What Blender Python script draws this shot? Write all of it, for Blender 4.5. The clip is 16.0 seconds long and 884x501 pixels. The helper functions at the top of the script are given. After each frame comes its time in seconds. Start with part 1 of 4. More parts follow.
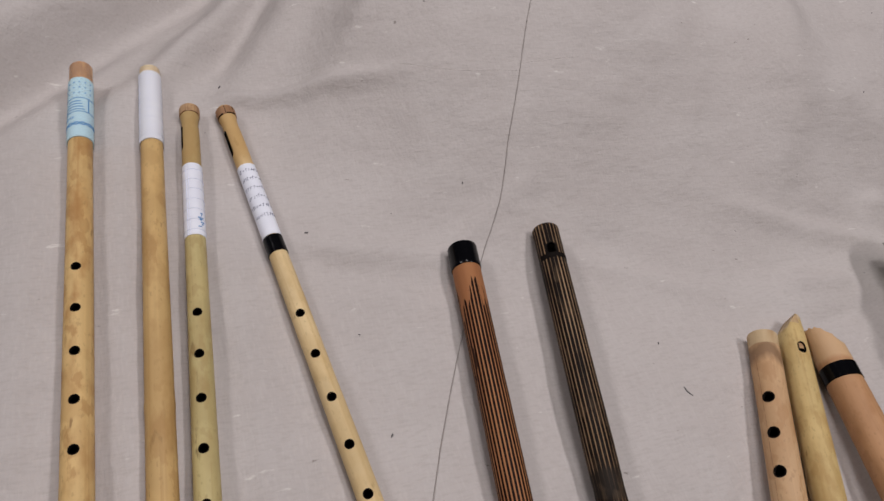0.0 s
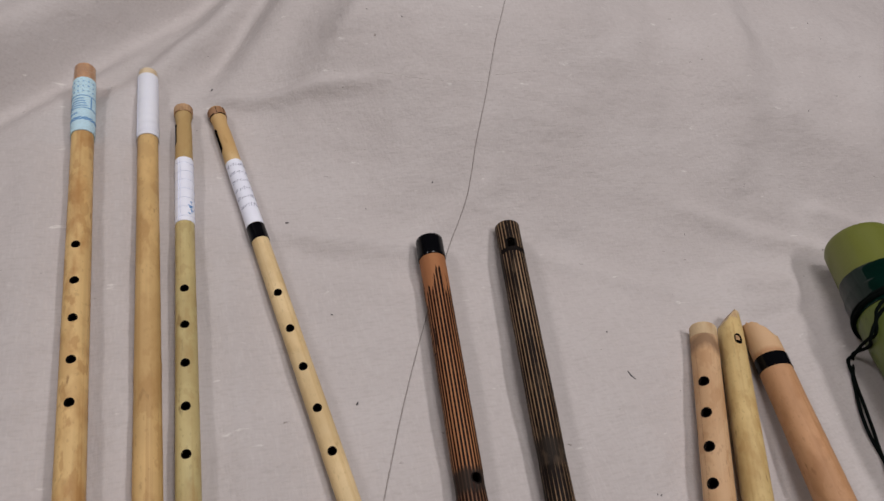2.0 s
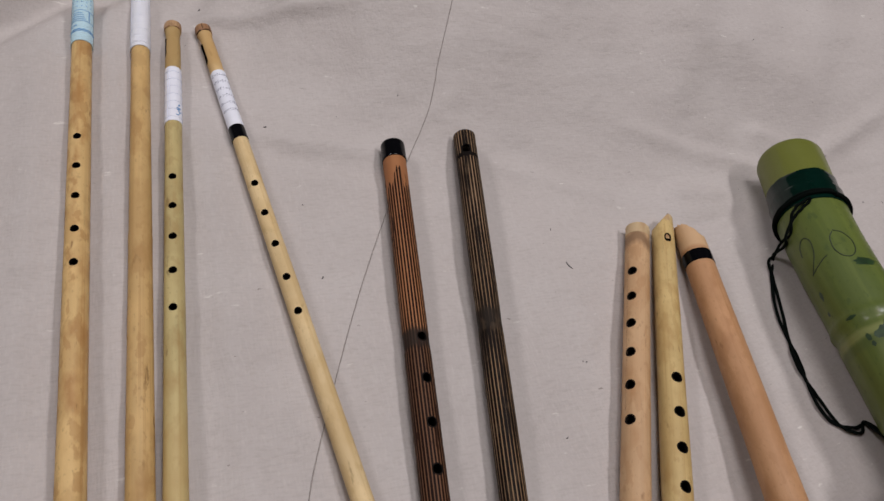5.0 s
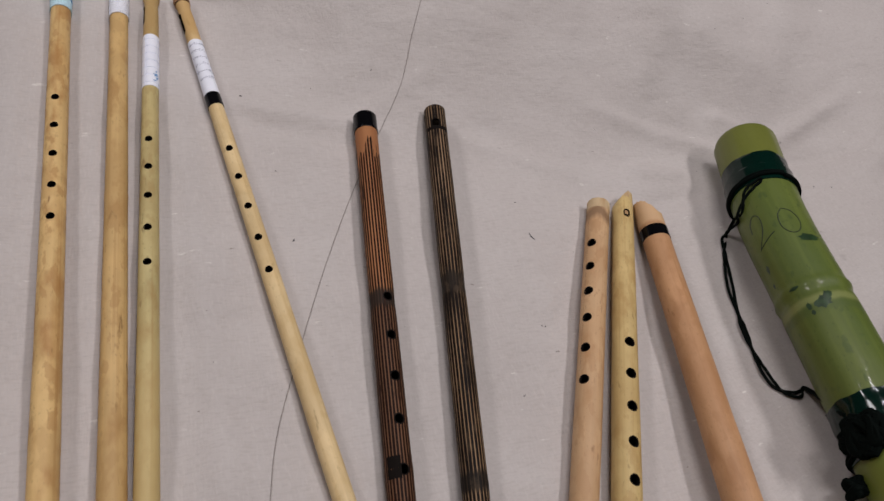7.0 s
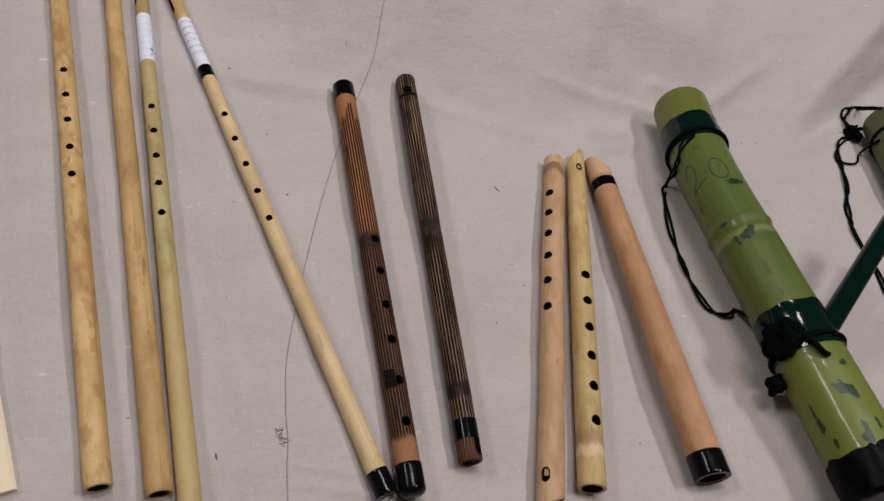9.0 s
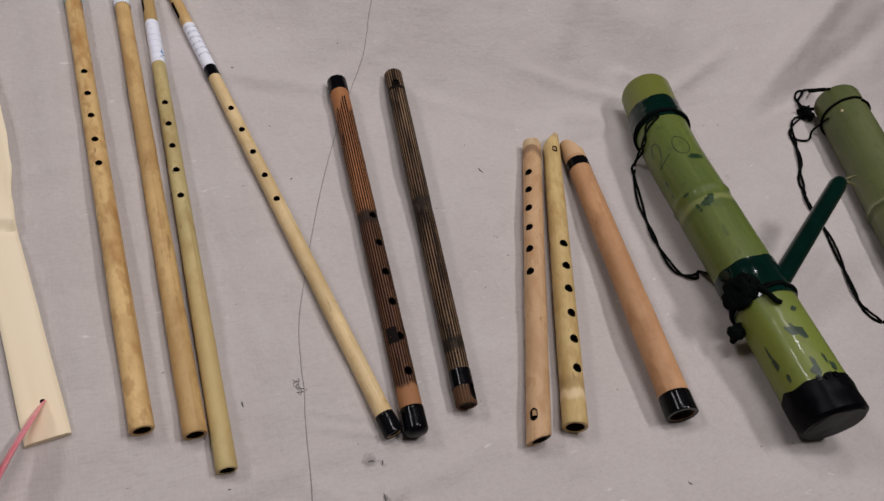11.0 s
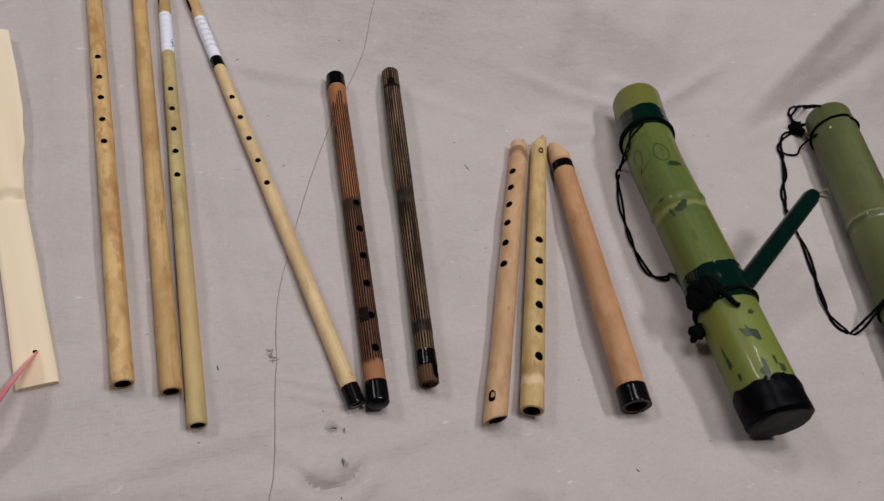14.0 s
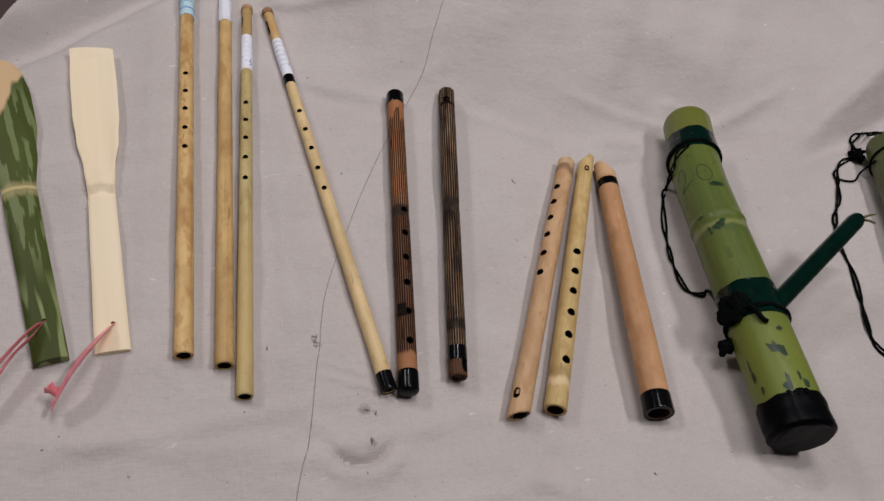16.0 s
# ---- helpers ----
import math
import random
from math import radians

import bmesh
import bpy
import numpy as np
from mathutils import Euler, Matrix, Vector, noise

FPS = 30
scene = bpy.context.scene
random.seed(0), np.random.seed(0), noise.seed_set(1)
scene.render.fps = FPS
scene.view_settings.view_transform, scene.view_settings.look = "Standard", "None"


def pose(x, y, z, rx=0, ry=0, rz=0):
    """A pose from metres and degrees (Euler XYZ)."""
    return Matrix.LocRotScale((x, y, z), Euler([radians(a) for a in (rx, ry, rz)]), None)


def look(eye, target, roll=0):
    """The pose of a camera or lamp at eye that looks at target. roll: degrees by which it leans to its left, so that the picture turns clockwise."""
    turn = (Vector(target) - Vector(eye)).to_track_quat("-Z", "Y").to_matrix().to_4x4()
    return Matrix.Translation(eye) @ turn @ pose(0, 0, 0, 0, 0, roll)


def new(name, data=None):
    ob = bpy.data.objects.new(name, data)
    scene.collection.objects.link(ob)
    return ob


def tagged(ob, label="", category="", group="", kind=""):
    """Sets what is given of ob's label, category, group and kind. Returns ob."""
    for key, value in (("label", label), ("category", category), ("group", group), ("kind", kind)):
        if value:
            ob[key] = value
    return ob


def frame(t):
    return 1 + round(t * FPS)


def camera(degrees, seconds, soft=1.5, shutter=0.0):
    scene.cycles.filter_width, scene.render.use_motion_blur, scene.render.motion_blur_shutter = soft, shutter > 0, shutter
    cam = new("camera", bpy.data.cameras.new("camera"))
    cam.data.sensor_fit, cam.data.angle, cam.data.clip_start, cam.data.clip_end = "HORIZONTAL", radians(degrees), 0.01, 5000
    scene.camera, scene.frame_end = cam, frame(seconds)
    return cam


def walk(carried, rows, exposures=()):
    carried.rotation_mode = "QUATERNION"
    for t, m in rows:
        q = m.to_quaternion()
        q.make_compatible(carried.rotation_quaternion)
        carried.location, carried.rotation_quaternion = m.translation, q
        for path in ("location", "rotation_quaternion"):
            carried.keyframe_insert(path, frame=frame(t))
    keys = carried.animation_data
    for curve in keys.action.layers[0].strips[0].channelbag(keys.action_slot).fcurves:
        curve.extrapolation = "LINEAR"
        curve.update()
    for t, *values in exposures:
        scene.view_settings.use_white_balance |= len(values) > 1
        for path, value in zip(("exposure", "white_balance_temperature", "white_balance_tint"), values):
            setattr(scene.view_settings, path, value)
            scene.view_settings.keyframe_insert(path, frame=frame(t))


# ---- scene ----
cam = camera(63.9, 16.0)
PATH = [
    (0, (-0.245, -0.109, 0.422), (0.479, 0.991, -1.083), 21.0),
    (0.5, (-0.24, -0.118, 0.424), (0.505, 0.983, -1.07), 21.4),
    (1, (-0.243, -0.132, 0.437), (0.504, 0.973, -1.054), 21.6),
    (1.5, (-0.246, -0.142, 0.445), (0.499, 0.973, -1.039), 22.0),
    (2, (-0.246, -0.16, 0.453), (0.499, 0.973, -1.017), 22.3),
    (2.5, (-0.242, -0.18, 0.465), (0.495, 0.959, -1.005), 22.2),
    (3, (-0.235, -0.194, 0.461), (0.49, 0.916, -1.037), 22.5),
    (3.5, (-0.237, -0.211, 0.467), (0.48, 0.87, -1.054), 22.7),
    (4, (-0.241, -0.229, 0.474), (0.47, 0.825, -1.07), 23.0),
    (6.5, (-0.238, -0.283, 0.493), (0.543, 0.755, -1.028), 26.7),
    (7, (-0.243, -0.291, 0.493), (0.546, 0.728, -1.035), 27.5),
    (7.5, (-0.252, -0.297, 0.5), (0.545, 0.704, -1.037), 27.9),
    (8, (-0.266, -0.322, 0.508), (0.571, 0.661, -1.02), 28.6),
    (8.5, (-0.279, -0.337, 0.515), (0.596, 0.627, -1.003), 29.2),
    (9, (-0.3, -0.359, 0.525), (0.605, 0.601, -0.979), 29.7),
    (11.5, (-0.352, -0.425, 0.563), (0.595, 0.539, -0.911), 28.3),
    (12, (-0.363, -0.43, 0.568), (0.573, 0.545, -0.906), 27.9),
    (12.5, (-0.369, -0.438, 0.567), (0.56, 0.547, -0.905), 27.8),
    (13, (-0.374, -0.444, 0.561), (0.556, 0.542, -0.909), 28.2),
    (13.5, (-0.353, -0.449, 0.577), (0.566, 0.529, -0.906), 29.0),
    (14, (-0.318, -0.47, 0.596), (0.563, 0.524, -0.899), 29.3),
    (14.5, (-0.295, -0.495, 0.609), (0.524, 0.531, -0.899), 27.8),
    (15, (-0.291, -0.518, 0.622), (0.463, 0.546, -0.894), 26.1),
    (15.5, (-0.294, -0.532, 0.634), (0.408, 0.558, -0.889), 24.9),
    (16, (-0.296, -0.53, 0.638), (0.372, 0.583, -0.883), 23.8),
]
walk(cam, [(t, look(eye, target, roll)) for t, eye, target, roll in PATH])

# ---- light ----
world = bpy.data.worlds.new("room_air")
scene.world = world
world.use_nodes = True
world.node_tree.nodes["Background"].inputs[0].default_value = (0.93, 0.95, 1.0, 1)
world.node_tree.nodes["Background"].inputs[1].default_value = 0.09


def ceiling_lamp(x, y, z, sx, sy, watts, turn=0.0):
    data = bpy.data.lights.new("ceiling_lamp", "AREA")
    data.shape, data.size, data.size_y, data.energy = "RECTANGLE", sx, sy, watts
    data.color = (1.0, 0.958, 0.978)
    ob = new("ceiling_lamp", data)
    ob.matrix_world = look((x, y, z), (0.0, 0.0, 0.0)) @ pose(0, 0, 0, 0, 0, turn)
    return ob


# two short strips overhead, a bare tube behind them, a wider strip far to the left
ceiling_lamp(0.05, 0.25, 2.3, 0.6, 0.18, 14.0)
ceiling_lamp(-0.15, 0.88, 2.05, 0.4, 0.07, 6.0)
ceiling_lamp(-1.9, 1.2, 2.0, 0.9, 0.3, 19.0)
ceiling_lamp(0.85, -0.35, 2.3, 0.6, 0.18, 20.5)


# ---- materials ----
class Paint:
    """A small builder of principled node materials in object space."""

    def __init__(self, name, colour, rough=0.5, coat=0.0, spec=0.5):
        self.m = bpy.data.materials.new(name)
        self.m.use_nodes = True
        self.t = self.m.node_tree
        self.b = self.t.nodes["Principled BSDF"]
        self.b.inputs["Roughness"].default_value = rough
        self.b.inputs["Coat Weight"].default_value = coat
        self.b.inputs["Coat Roughness"].default_value = 0.06
        self.b.inputs["Specular IOR Level"].default_value = spec
        self.co = self.t.nodes.new("ShaderNodeTexCoord").outputs["Object"]
        self.sep = None
        self.last = self.rgb(colour)
        self.heights = []

    def rgb(self, c):
        n = self.t.nodes.new("ShaderNodeRGB")
        n.outputs[0].default_value = (*c, 1)
        return n.outputs[0]

    def xyz(self, k):
        if not self.sep:
            self.sep = self.t.nodes.new("ShaderNodeSeparateXYZ")
            self.t.links.new(self.co, self.sep.inputs[0])
        return self.sep.outputs[k]

    def math(self, op, a, b=None):
        n = self.t.nodes.new("ShaderNodeMath")
        n.operation = op
        for k, v in enumerate((a, b)):
            if v is None:
                continue
            if isinstance(v, (int, float)):
                n.inputs[k].default_value = v
            else:
                self.t.links.new(v, n.inputs[k])
        return n.outputs[0]

    def noise(self, scale, stretch=(1, 1, 1), detail=4.0, shift=0.0):
        mp = self.t.nodes.new("ShaderNodeMapping")
        mp.inputs["Scale"].default_value = stretch
        mp.inputs["Location"].default_value = (shift, shift * 1.7, shift * 0.6)
        self.t.links.new(self.co, mp.inputs["Vector"])
        n = self.t.nodes.new("ShaderNodeTexNoise")
        n.inputs["Scale"].default_value, n.inputs["Detail"].default_value = scale, detail
        self.t.links.new(mp.outputs[0], n.inputs["Vector"])
        return n.outputs["Fac"]

    def span(self, f, a, c, lo=0.0, hi=1.0):
        n = self.t.nodes.new("ShaderNodeMapRange")
        for key, v in (("From Min", a), ("From Max", c), ("To Min", lo), ("To Max", hi)):
            n.inputs[key].default_value = v
        self.t.links.new(f, n.inputs["Value"])
        return n.outputs["Result"]

    def over(self, f, colour, mode="MIX"):
        n = self.t.nodes.new("ShaderNodeMix")
        n.data_type, n.blend_type = "RGBA", mode
        self.t.links.new(f, n.inputs["Factor"])
        self.t.links.new(self.last, n.inputs["A"])
        self.t.links.new(self.rgb(colour), n.inputs["B"])
        self.last = n.outputs["Result"]
        return self

    def cloud(self, scale, stretch, a, c, colour, amount=1.0, shift=0.0, detail=4.0):
        return self.over(self.span(self.noise(scale, stretch, detail, shift), a, c, 0.0, amount), colour)

    def zone(self, z0, z1, colour, soft=0.002, ragged=0.0, amount=1.0):
        """A band of colour between two places along local z."""
        z = self.xyz(2)
        if ragged:
            z = self.math("ADD", z, self.span(self.noise(90, (1, 1, 0.15), 3.0, 7.0), 0.3, 0.7, -ragged, ragged))
        f = self.math("MULTIPLY", self.span(z, z0 - soft, z0 + soft), self.span(z, z1 - soft, z1 + soft, 1.0, 0.0))
        return self.over(self.math("MULTIPLY", f, amount), colour)

    def rough_noise(self, scale, stretch, lo, hi):
        self.t.links.new(self.span(self.noise(scale, stretch, 3.0, 3.0), 0.3, 0.7, lo, hi), self.b.inputs["Roughness"])
        return self

    def relief(self, scale, stretch, mm, detail=3.0, shift=0.0):
        self.heights.append(self.math("MULTIPLY", self.noise(scale, stretch, detail, shift), mm))
        return self

    def done(self):
        self.t.links.new(self.last, self.b.inputs["Base Color"])
        if self.heights:
            h = self.heights[0]
            for k in self.heights[1:]:
                h = self.math("ADD", h, k)
            n = self.t.nodes.new("ShaderNodeBump")
            n.inputs["Strength"].default_value, n.inputs["Distance"].default_value = 1.0, 0.001
            self.t.links.new(h, n.inputs["Height"])
            self.t.links.new(n.outputs[0], self.b.inputs["Normal"])
            self.t.links.new(n.outputs[0], self.b.inputs["Coat Normal"])
        return self.m


def canvas_paint():
    p = Paint("unbleached_canvas", (0.50, 0.455, 0.435), 0.92, 0.0, 0.2)
    p.cloud(3.0, (1, 1, 1), 0.35, 0.7, (0.46, 0.418, 0.40), 0.7)
    p.cloud(14.0, (1, 1, 1), 0.45, 0.75, (0.54, 0.50, 0.482), 0.5, 2.0)
    p.cloud(520.0, (0.25, 1, 1), 0.48, 0.70, (0.39, 0.35, 0.325), 0.34, 4.0)
    p.cloud(520.0, (1, 0.25, 1), 0.5, 0.72, (0.57, 0.53, 0.505), 0.32, 5.0)
    p.cloud(140.0, (0.35, 1, 1), 0.70, 0.76, (0.68, 0.65, 0.61), 0.7, 9.0)
    p.cloud(170.0, (0.5, 1, 1), 0.735, 0.77, (0.2, 0.17, 0.15), 0.7, 12.0)
    rag = p.span(p.noise(160.0, (1, 1, 1), 3.0, 14.0), 0.3, 0.7, -0.0035, 0.0035)
    for sx, sy, wide, amount in ((-0.137, -0.255, 0.007, 0.6), (-0.128, -0.259, 0.004, 0.6), (-0.136, -0.288, 0.005, 0.7), (-0.178, -0.178, 0.004, 0.4), (0.46, -0.02, 0.006, 0.2)):
        far = p.math("POWER", p.math("ADD", p.math("POWER", p.math("ADD", p.xyz(0), -sx), 2.0), p.math("POWER", p.math("ADD", p.xyz(1), -sy), 2.0)), 0.5)
        p.over(p.span(p.math("ADD", far, rag), wide * 0.25, wide, amount, 0.0), (0.17, 0.155, 0.14))
    p.relief(520.0, (0.16, 1, 1), 0.36).relief(520.0, (1, 0.16, 1), 0.36, 3.0, 5.0).relief(90.0, (0.2, 1, 1), 0.35, 2.0, 8.0)
    p.relief(22.0, (1, 1, 1), 3.6, 3.0, 4.0).relief(130.0, (0.7, 1, 1), 0.45, 3.0, 6.0).relief(48.0, (0.45, 1, 1), 1.9, 2.0, 11.0).relief(9.0, (1, 0.7, 1), 5.0, 2.0, 13.0)
    return p.done()


def cane_paint(name, colour, dark, shift, stain=0.55, pale=1.15, rough=(0.45, 0.65)):
    p = Paint(name, colour, 0.5, 0.0, 0.35)
    p.cloud(60.0, (1, 1, 0.06), 0.35, 0.7, [c * 0.82 for c in colour], 0.8, shift)
    p.cloud(300.0, (1, 1, 0.02), 0.45, 0.75, [min(1, c * pale) for c in colour], 0.55, shift + 1)
    p.cloud(75.0, (1, 1, 0.5), 0.48, 0.66, dark, stain, shift + 2)
    p.cloud(28.0, (1, 1, 0.7), 0.5, 0.62, [min(1, c * 1.12) for c in colour], 0.6, shift + 5)
    p.cloud(140.0, (1, 1, 0.3), 0.66, 0.72, [c * 0.5 for c in dark], 0.7, shift + 3)
    p.cloud(42.0, (1, 1, 0.6), 0.52, 0.57, [0.35 * c + 0.6 * d for c, d in zip(colour, dark)], stain * 0.5, shift + 13)
    p.cloud(95.0, (1, 1, 0.5), 0.57, 0.61, [0.2 * c + 0.75 * d for c, d in zip(colour, dark)], stain * 0.7, shift + 17)
    p.cloud(420.0, (1, 1, 0.6), 0.60, 0.68, [0.6 * c + 0.2 * d for c, d in zip(colour, dark)], 0.6, shift + 7)
    p.cloud(260.0, (1, 1, 0.012), 0.58, 0.70, dark, 0.45, shift + 8)
    p.cloud(10.0, (1, 1, 0.8), 0.48, 0.62, [0.55 * c + 0.35 * d for c, d in zip(colour, dark)], 0.55, shift + 9)
    p.rough_noise(40.0, (1, 1, 0.2), *rough)
    p.relief(240.0, (1, 1, 0.03), 0.16).relief(90.0, (1, 1, 0.3), 0.10)
    return p


def striped_paint(name, tan, brown, dark, count, gap, shift):
    """Dark lines burnt along a cane, with the tan surface left between them."""
    p = Paint(name, tan, 0.55, 0.0, 0.08)
    p.cloud(50.0, (1, 1, 0.1), 0.35, 0.65, brown, 0.8, shift)
    ang = p.math("ARCTAN2", p.xyz(1), p.xyz(0))
    wob = p.span(p.noise(40.0, (1, 1, 0.4), 3.0, shift), 0.3, 0.7, -0.22, 0.22)
    wave = p.math("SINE", p.math("ADD", p.math("MULTIPLY", ang, float(count)), wob))
    thin = p.span(p.noise(120.0, (1, 1, 0.14), 4.0, shift + 4), 0.25, 0.75, -0.42, 0.42)
    line = p.span(p.math("ADD", wave, thin), gap - 0.18, gap + 0.18)
    return p, line


CANVAS = canvas_paint()
CANE_GOLD = cane_paint("golden_cane", (0.66, 0.445, 0.19), (0.36, 0.165, 0.045), 1.0, 0.75).done()
CANE_TAN = cane_paint("tan_cane", (0.60, 0.395, 0.165), (0.34, 0.17, 0.05), 6.0, 0.6).done()
CANE_OLIVE = cane_paint("olive_cane", (0.53, 0.435, 0.20), (0.32, 0.19, 0.06), 11.0, 0.55)
CANE_OLIVE.zone(0.0, 0.2, (0.56, 0.40, 0.17), 0.05, 0.0, 0.6)
CANE_OLIVE.zone(0.528, 0.62, (0.42, 0.26, 0.10), 0.01, 0.004, 0.75)
CANE_OLIVE = CANE_OLIVE.done()
CANE_PALE = cane_paint("pale_cane", (0.72, 0.54, 0.29), (0.50, 0.32, 0.12), 16.0, 0.45)
CANE_PALE.zone(0.535, 0.62, (0.50, 0.30, 0.11), 0.01, 0.004, 0.75)
CANE_PALE = CANE_PALE.done()
CANE_PINK = cane_paint("pinkish_cane", (0.57, 0.365, 0.20), (0.40, 0.20, 0.08), 21.0, 0.65)
CANE_PINK.zone(0.37, 0.386, (0.16, 0.09, 0.05), 0.004, 0.006, 0.7)
CANE_PINK = CANE_PINK.done()
CANE_YELLOW = cane_paint("yellowish_cane", (0.57, 0.415, 0.18), (0.38, 0.22, 0.07), 26.0, 0.55)
CANE_YELLOW.zone(0.024, 0.034, (0.72, 0.55, 0.33), 0.002, 0.003, 0.8)
CANE_YELLOW.zone(0.0345, 0.046, (0.22, 0.14, 0.06), 0.004, 0.003, 0.4)
CANE_YELLOW = CANE_YELLOW.done()
CANE_SALMON = cane_paint("salmon_cane", (0.52, 0.285, 0.142), (0.36, 0.17, 0.07), 31.0, 0.6, 1.06, (0.5, 0.65))
CANE_SALMON.zone(0.350, 0.40, (0.62, 0.42, 0.24), 0.002, 0.003, 0.7)
CANE_SALMON = CANE_SALMON.done()
# bore walls near black: the shade inside the cane is put into the colour
BORE = Paint("shaded_cane_bore", (0.035, 0.02, 0.011), 0.9).cloud(80.0, (1, 1, 0.1), 0.4, 0.7, (0.06, 0.035, 0.018), 0.7).done()
BURNT = Paint("burnt_cane", (0.008, 0.006, 0.005), 0.9, 0.0, 0.1).done()
CORK = cane_paint("cut_cane_end", (0.56, 0.36, 0.18), (0.26, 0.12, 0.05), 36.0, 0.8).done()

RING_PALE = cane_paint("pale_cut_cane", (0.70, 0.55, 0.34), (0.34, 0.17, 0.06), 37.0, 0.8).done()
RING_BROWN = cane_paint("brown_cut_cane", (0.52, 0.34, 0.18), (0.22, 0.09, 0.04), 38.0, 0.9).done()
RING_DARK = cane_paint("dark_cut_cane", (0.40, 0.22, 0.11), (0.12, 0.045, 0.02), 39.0, 0.95).done()
RING_RED = cane_paint("reddish_cut_cane", (0.56, 0.29, 0.11), (0.26, 0.09, 0.03), 40.0, 0.9).done()

_p, _l = striped_paint("striped_brown_cane", (0.39, 0.178, 0.078), (0.27, 0.105, 0.046), (0.03, 0.012, 0.008), 25, -0.42, 41.0)
_rag = _p.math("ADD", _p.xyz(2), _p.span(_p.noise(220.0, (1, 1, 0.12), 2.0, 47.0), 0.3, 0.7, -0.022, 0.022))
_keep = _p.math("MULTIPLY", _p.span(_rag, 0.384, 0.387, 1.0, 0.0), _p.span(_p.xyz(2), 0.036, 0.042))
_p.zone(0.036, 0.232, (0.115, 0.06, 0.036), 0.004, 0.004, 0.82)
_p.over(_p.math("MULTIPLY", _l, _keep), (0.014, 0.006, 0.004))
_p.zone(0.219, 0.234, (0.028, 0.02, 0.016), 0.002, 0.002, 0.85)
_p.zone(0.018, 0.037, (0.33, 0.16, 0.075), 0.002, 0.005, 0.8).cloud(260.0, (1, 1, 0.10), 0.64, 0.66, (0.03, 0.013, 0.008), 0.9, 48.0)
_p.relief(240.0, (1, 1, 0.03), 0.2)
STRIPED_BROWN = _p.done()
_p, _l = striped_paint("striped_black_cane", (0.33, 0.215, 0.125), (0.22, 0.13, 0.065), (0.012, 0.009, 0.007), 22, -0.76, 51.0)
_p.over(_l, (0.009, 0.006, 0.005))
_p.cloud(70.0, (1, 1, 0.12), 0.55, 0.66, (0.05, 0.035, 0.022), 0.12, 55.0)
_p.zone(0.218, 0.236, (0.024, 0.018, 0.014), 0.002, 0.002, 0.85).zone(0.052, 0.066, (0.014, 0.011, 0.009), 0.002, 0.002, 0.9)
_p.zone(-0.01, 0.016, (0.11, 0.05, 0.025), 0.003, 0.004, 0.7).cloud(140.0, (1, 1, 0.5), 0.55, 0.65, (0.3, 0.2, 0.12), 0.1, 58.0)
_p.relief(240.0, (1, 1, 0.03), 0.2)
STRIPED_BLACK = _p.done()

TAPE_BLACK = Paint("black_plastic_tape", (0.003, 0.003, 0.004), 0.2, 0.0, 0.15).relief(60.0, (1, 1, 1), 0.35).rough_noise(60, (1, 1, 1), 0.09, 0.2).done()
TAPE_MATTE = Paint("dull_black_tape", (0.002, 0.002, 0.003), 0.36, 0.0, 0.05).relief(60.0, (1, 1, 1), 0.5).relief(25.0, (1, 1, 1), 1.2, 2.0, 3.0).done()
CLEAR_TAPE = Paint("clear_sticky_tape", (0.80, 0.78, 0.72), 0.12, 0.0, 0.5).relief(50.0, (1, 1, 1), 0.4).done()
CLEAR_TAPE.node_tree.nodes["Principled BSDF"].inputs["Alpha"].default_value = 0.07
SCRAP = Paint("greyish_green_tape_scrap", (0.034, 0.056, 0.032), 0.35, 0.0, 0.3).cloud(150.0, (1, 1, 1), 0.45, 0.6, (0.02, 0.035, 0.02), 0.7).done()
TWIG = Paint("dry_olive_twig", (0.16, 0.15, 0.06), 0.6).cloud(200.0, (1, 1, 1), 0.4, 0.7, (0.07, 0.08, 0.03), 0.7).done()
PAPER_WHITE = Paint("white_paper", (0.82, 0.83, 0.90), 0.7).cloud(40.0, (1, 1, 1), 0.4, 0.7, (0.74, 0.75, 0.84), 0.7).relief(60.0, (1, 1, 1), 0.2).done()
PAPER_BLUE = Paint("light_blue_paper", (0.50, 0.73, 0.83), 0.65).cloud(40.0, (1, 1, 1), 0.4, 0.7, (0.43, 0.66, 0.78), 0.6).done()
INK_BLUE = Paint("blue_ink", (0.06, 0.24, 0.52), 0.6).done()
INK_PALE = Paint("pale_blue_ink", (0.70, 0.73, 0.87), 0.6).done()
INK_GREY = Paint("grey_ink", (0.22, 0.22, 0.30), 0.6).done()
INK_DARK = Paint("dark_pen_ink", (0.012, 0.022, 0.012), 0.5).done()
INK_GREEN = Paint("dark_green_paint", (0.014, 0.034, 0.012), 0.35).cloud(120.0, (1, 1, 1), 0.45, 0.6, (0.025, 0.058, 0.018), 0.8).done()
TAPE_GREEN = Paint("dark_green_tape", (0.0015, 0.013, 0.009), 0.2, 0.0, 0.3).cloud(60.0, (1, 1, 1), 0.45, 0.7, (0.001, 0.009, 0.006), 0.8).relief(45.0, (1, 1, 1), 0.45).rough_noise(50, (1, 1, 1), 0.05, 0.14).done()
CORD = Paint("dark_green_cord", (0.002, 0.0036, 0.003), 0.85, 0.0, 0.05).relief(900.0, (1, 1, 1), 0.3).done()
CORD_BLACK = Paint("black_cord", (0.002, 0.0025, 0.0025), 0.85, 0.0, 0.05).relief(900.0, (1, 1, 1), 0.3).done()
PINK = Paint("pink_plastic_ribbon", (0.82, 0.20, 0.25), 0.3, 0.2).cloud(200.0, (1, 1, 1), 0.4, 0.7, (0.90, 0.40, 0.42), 0.6).done()
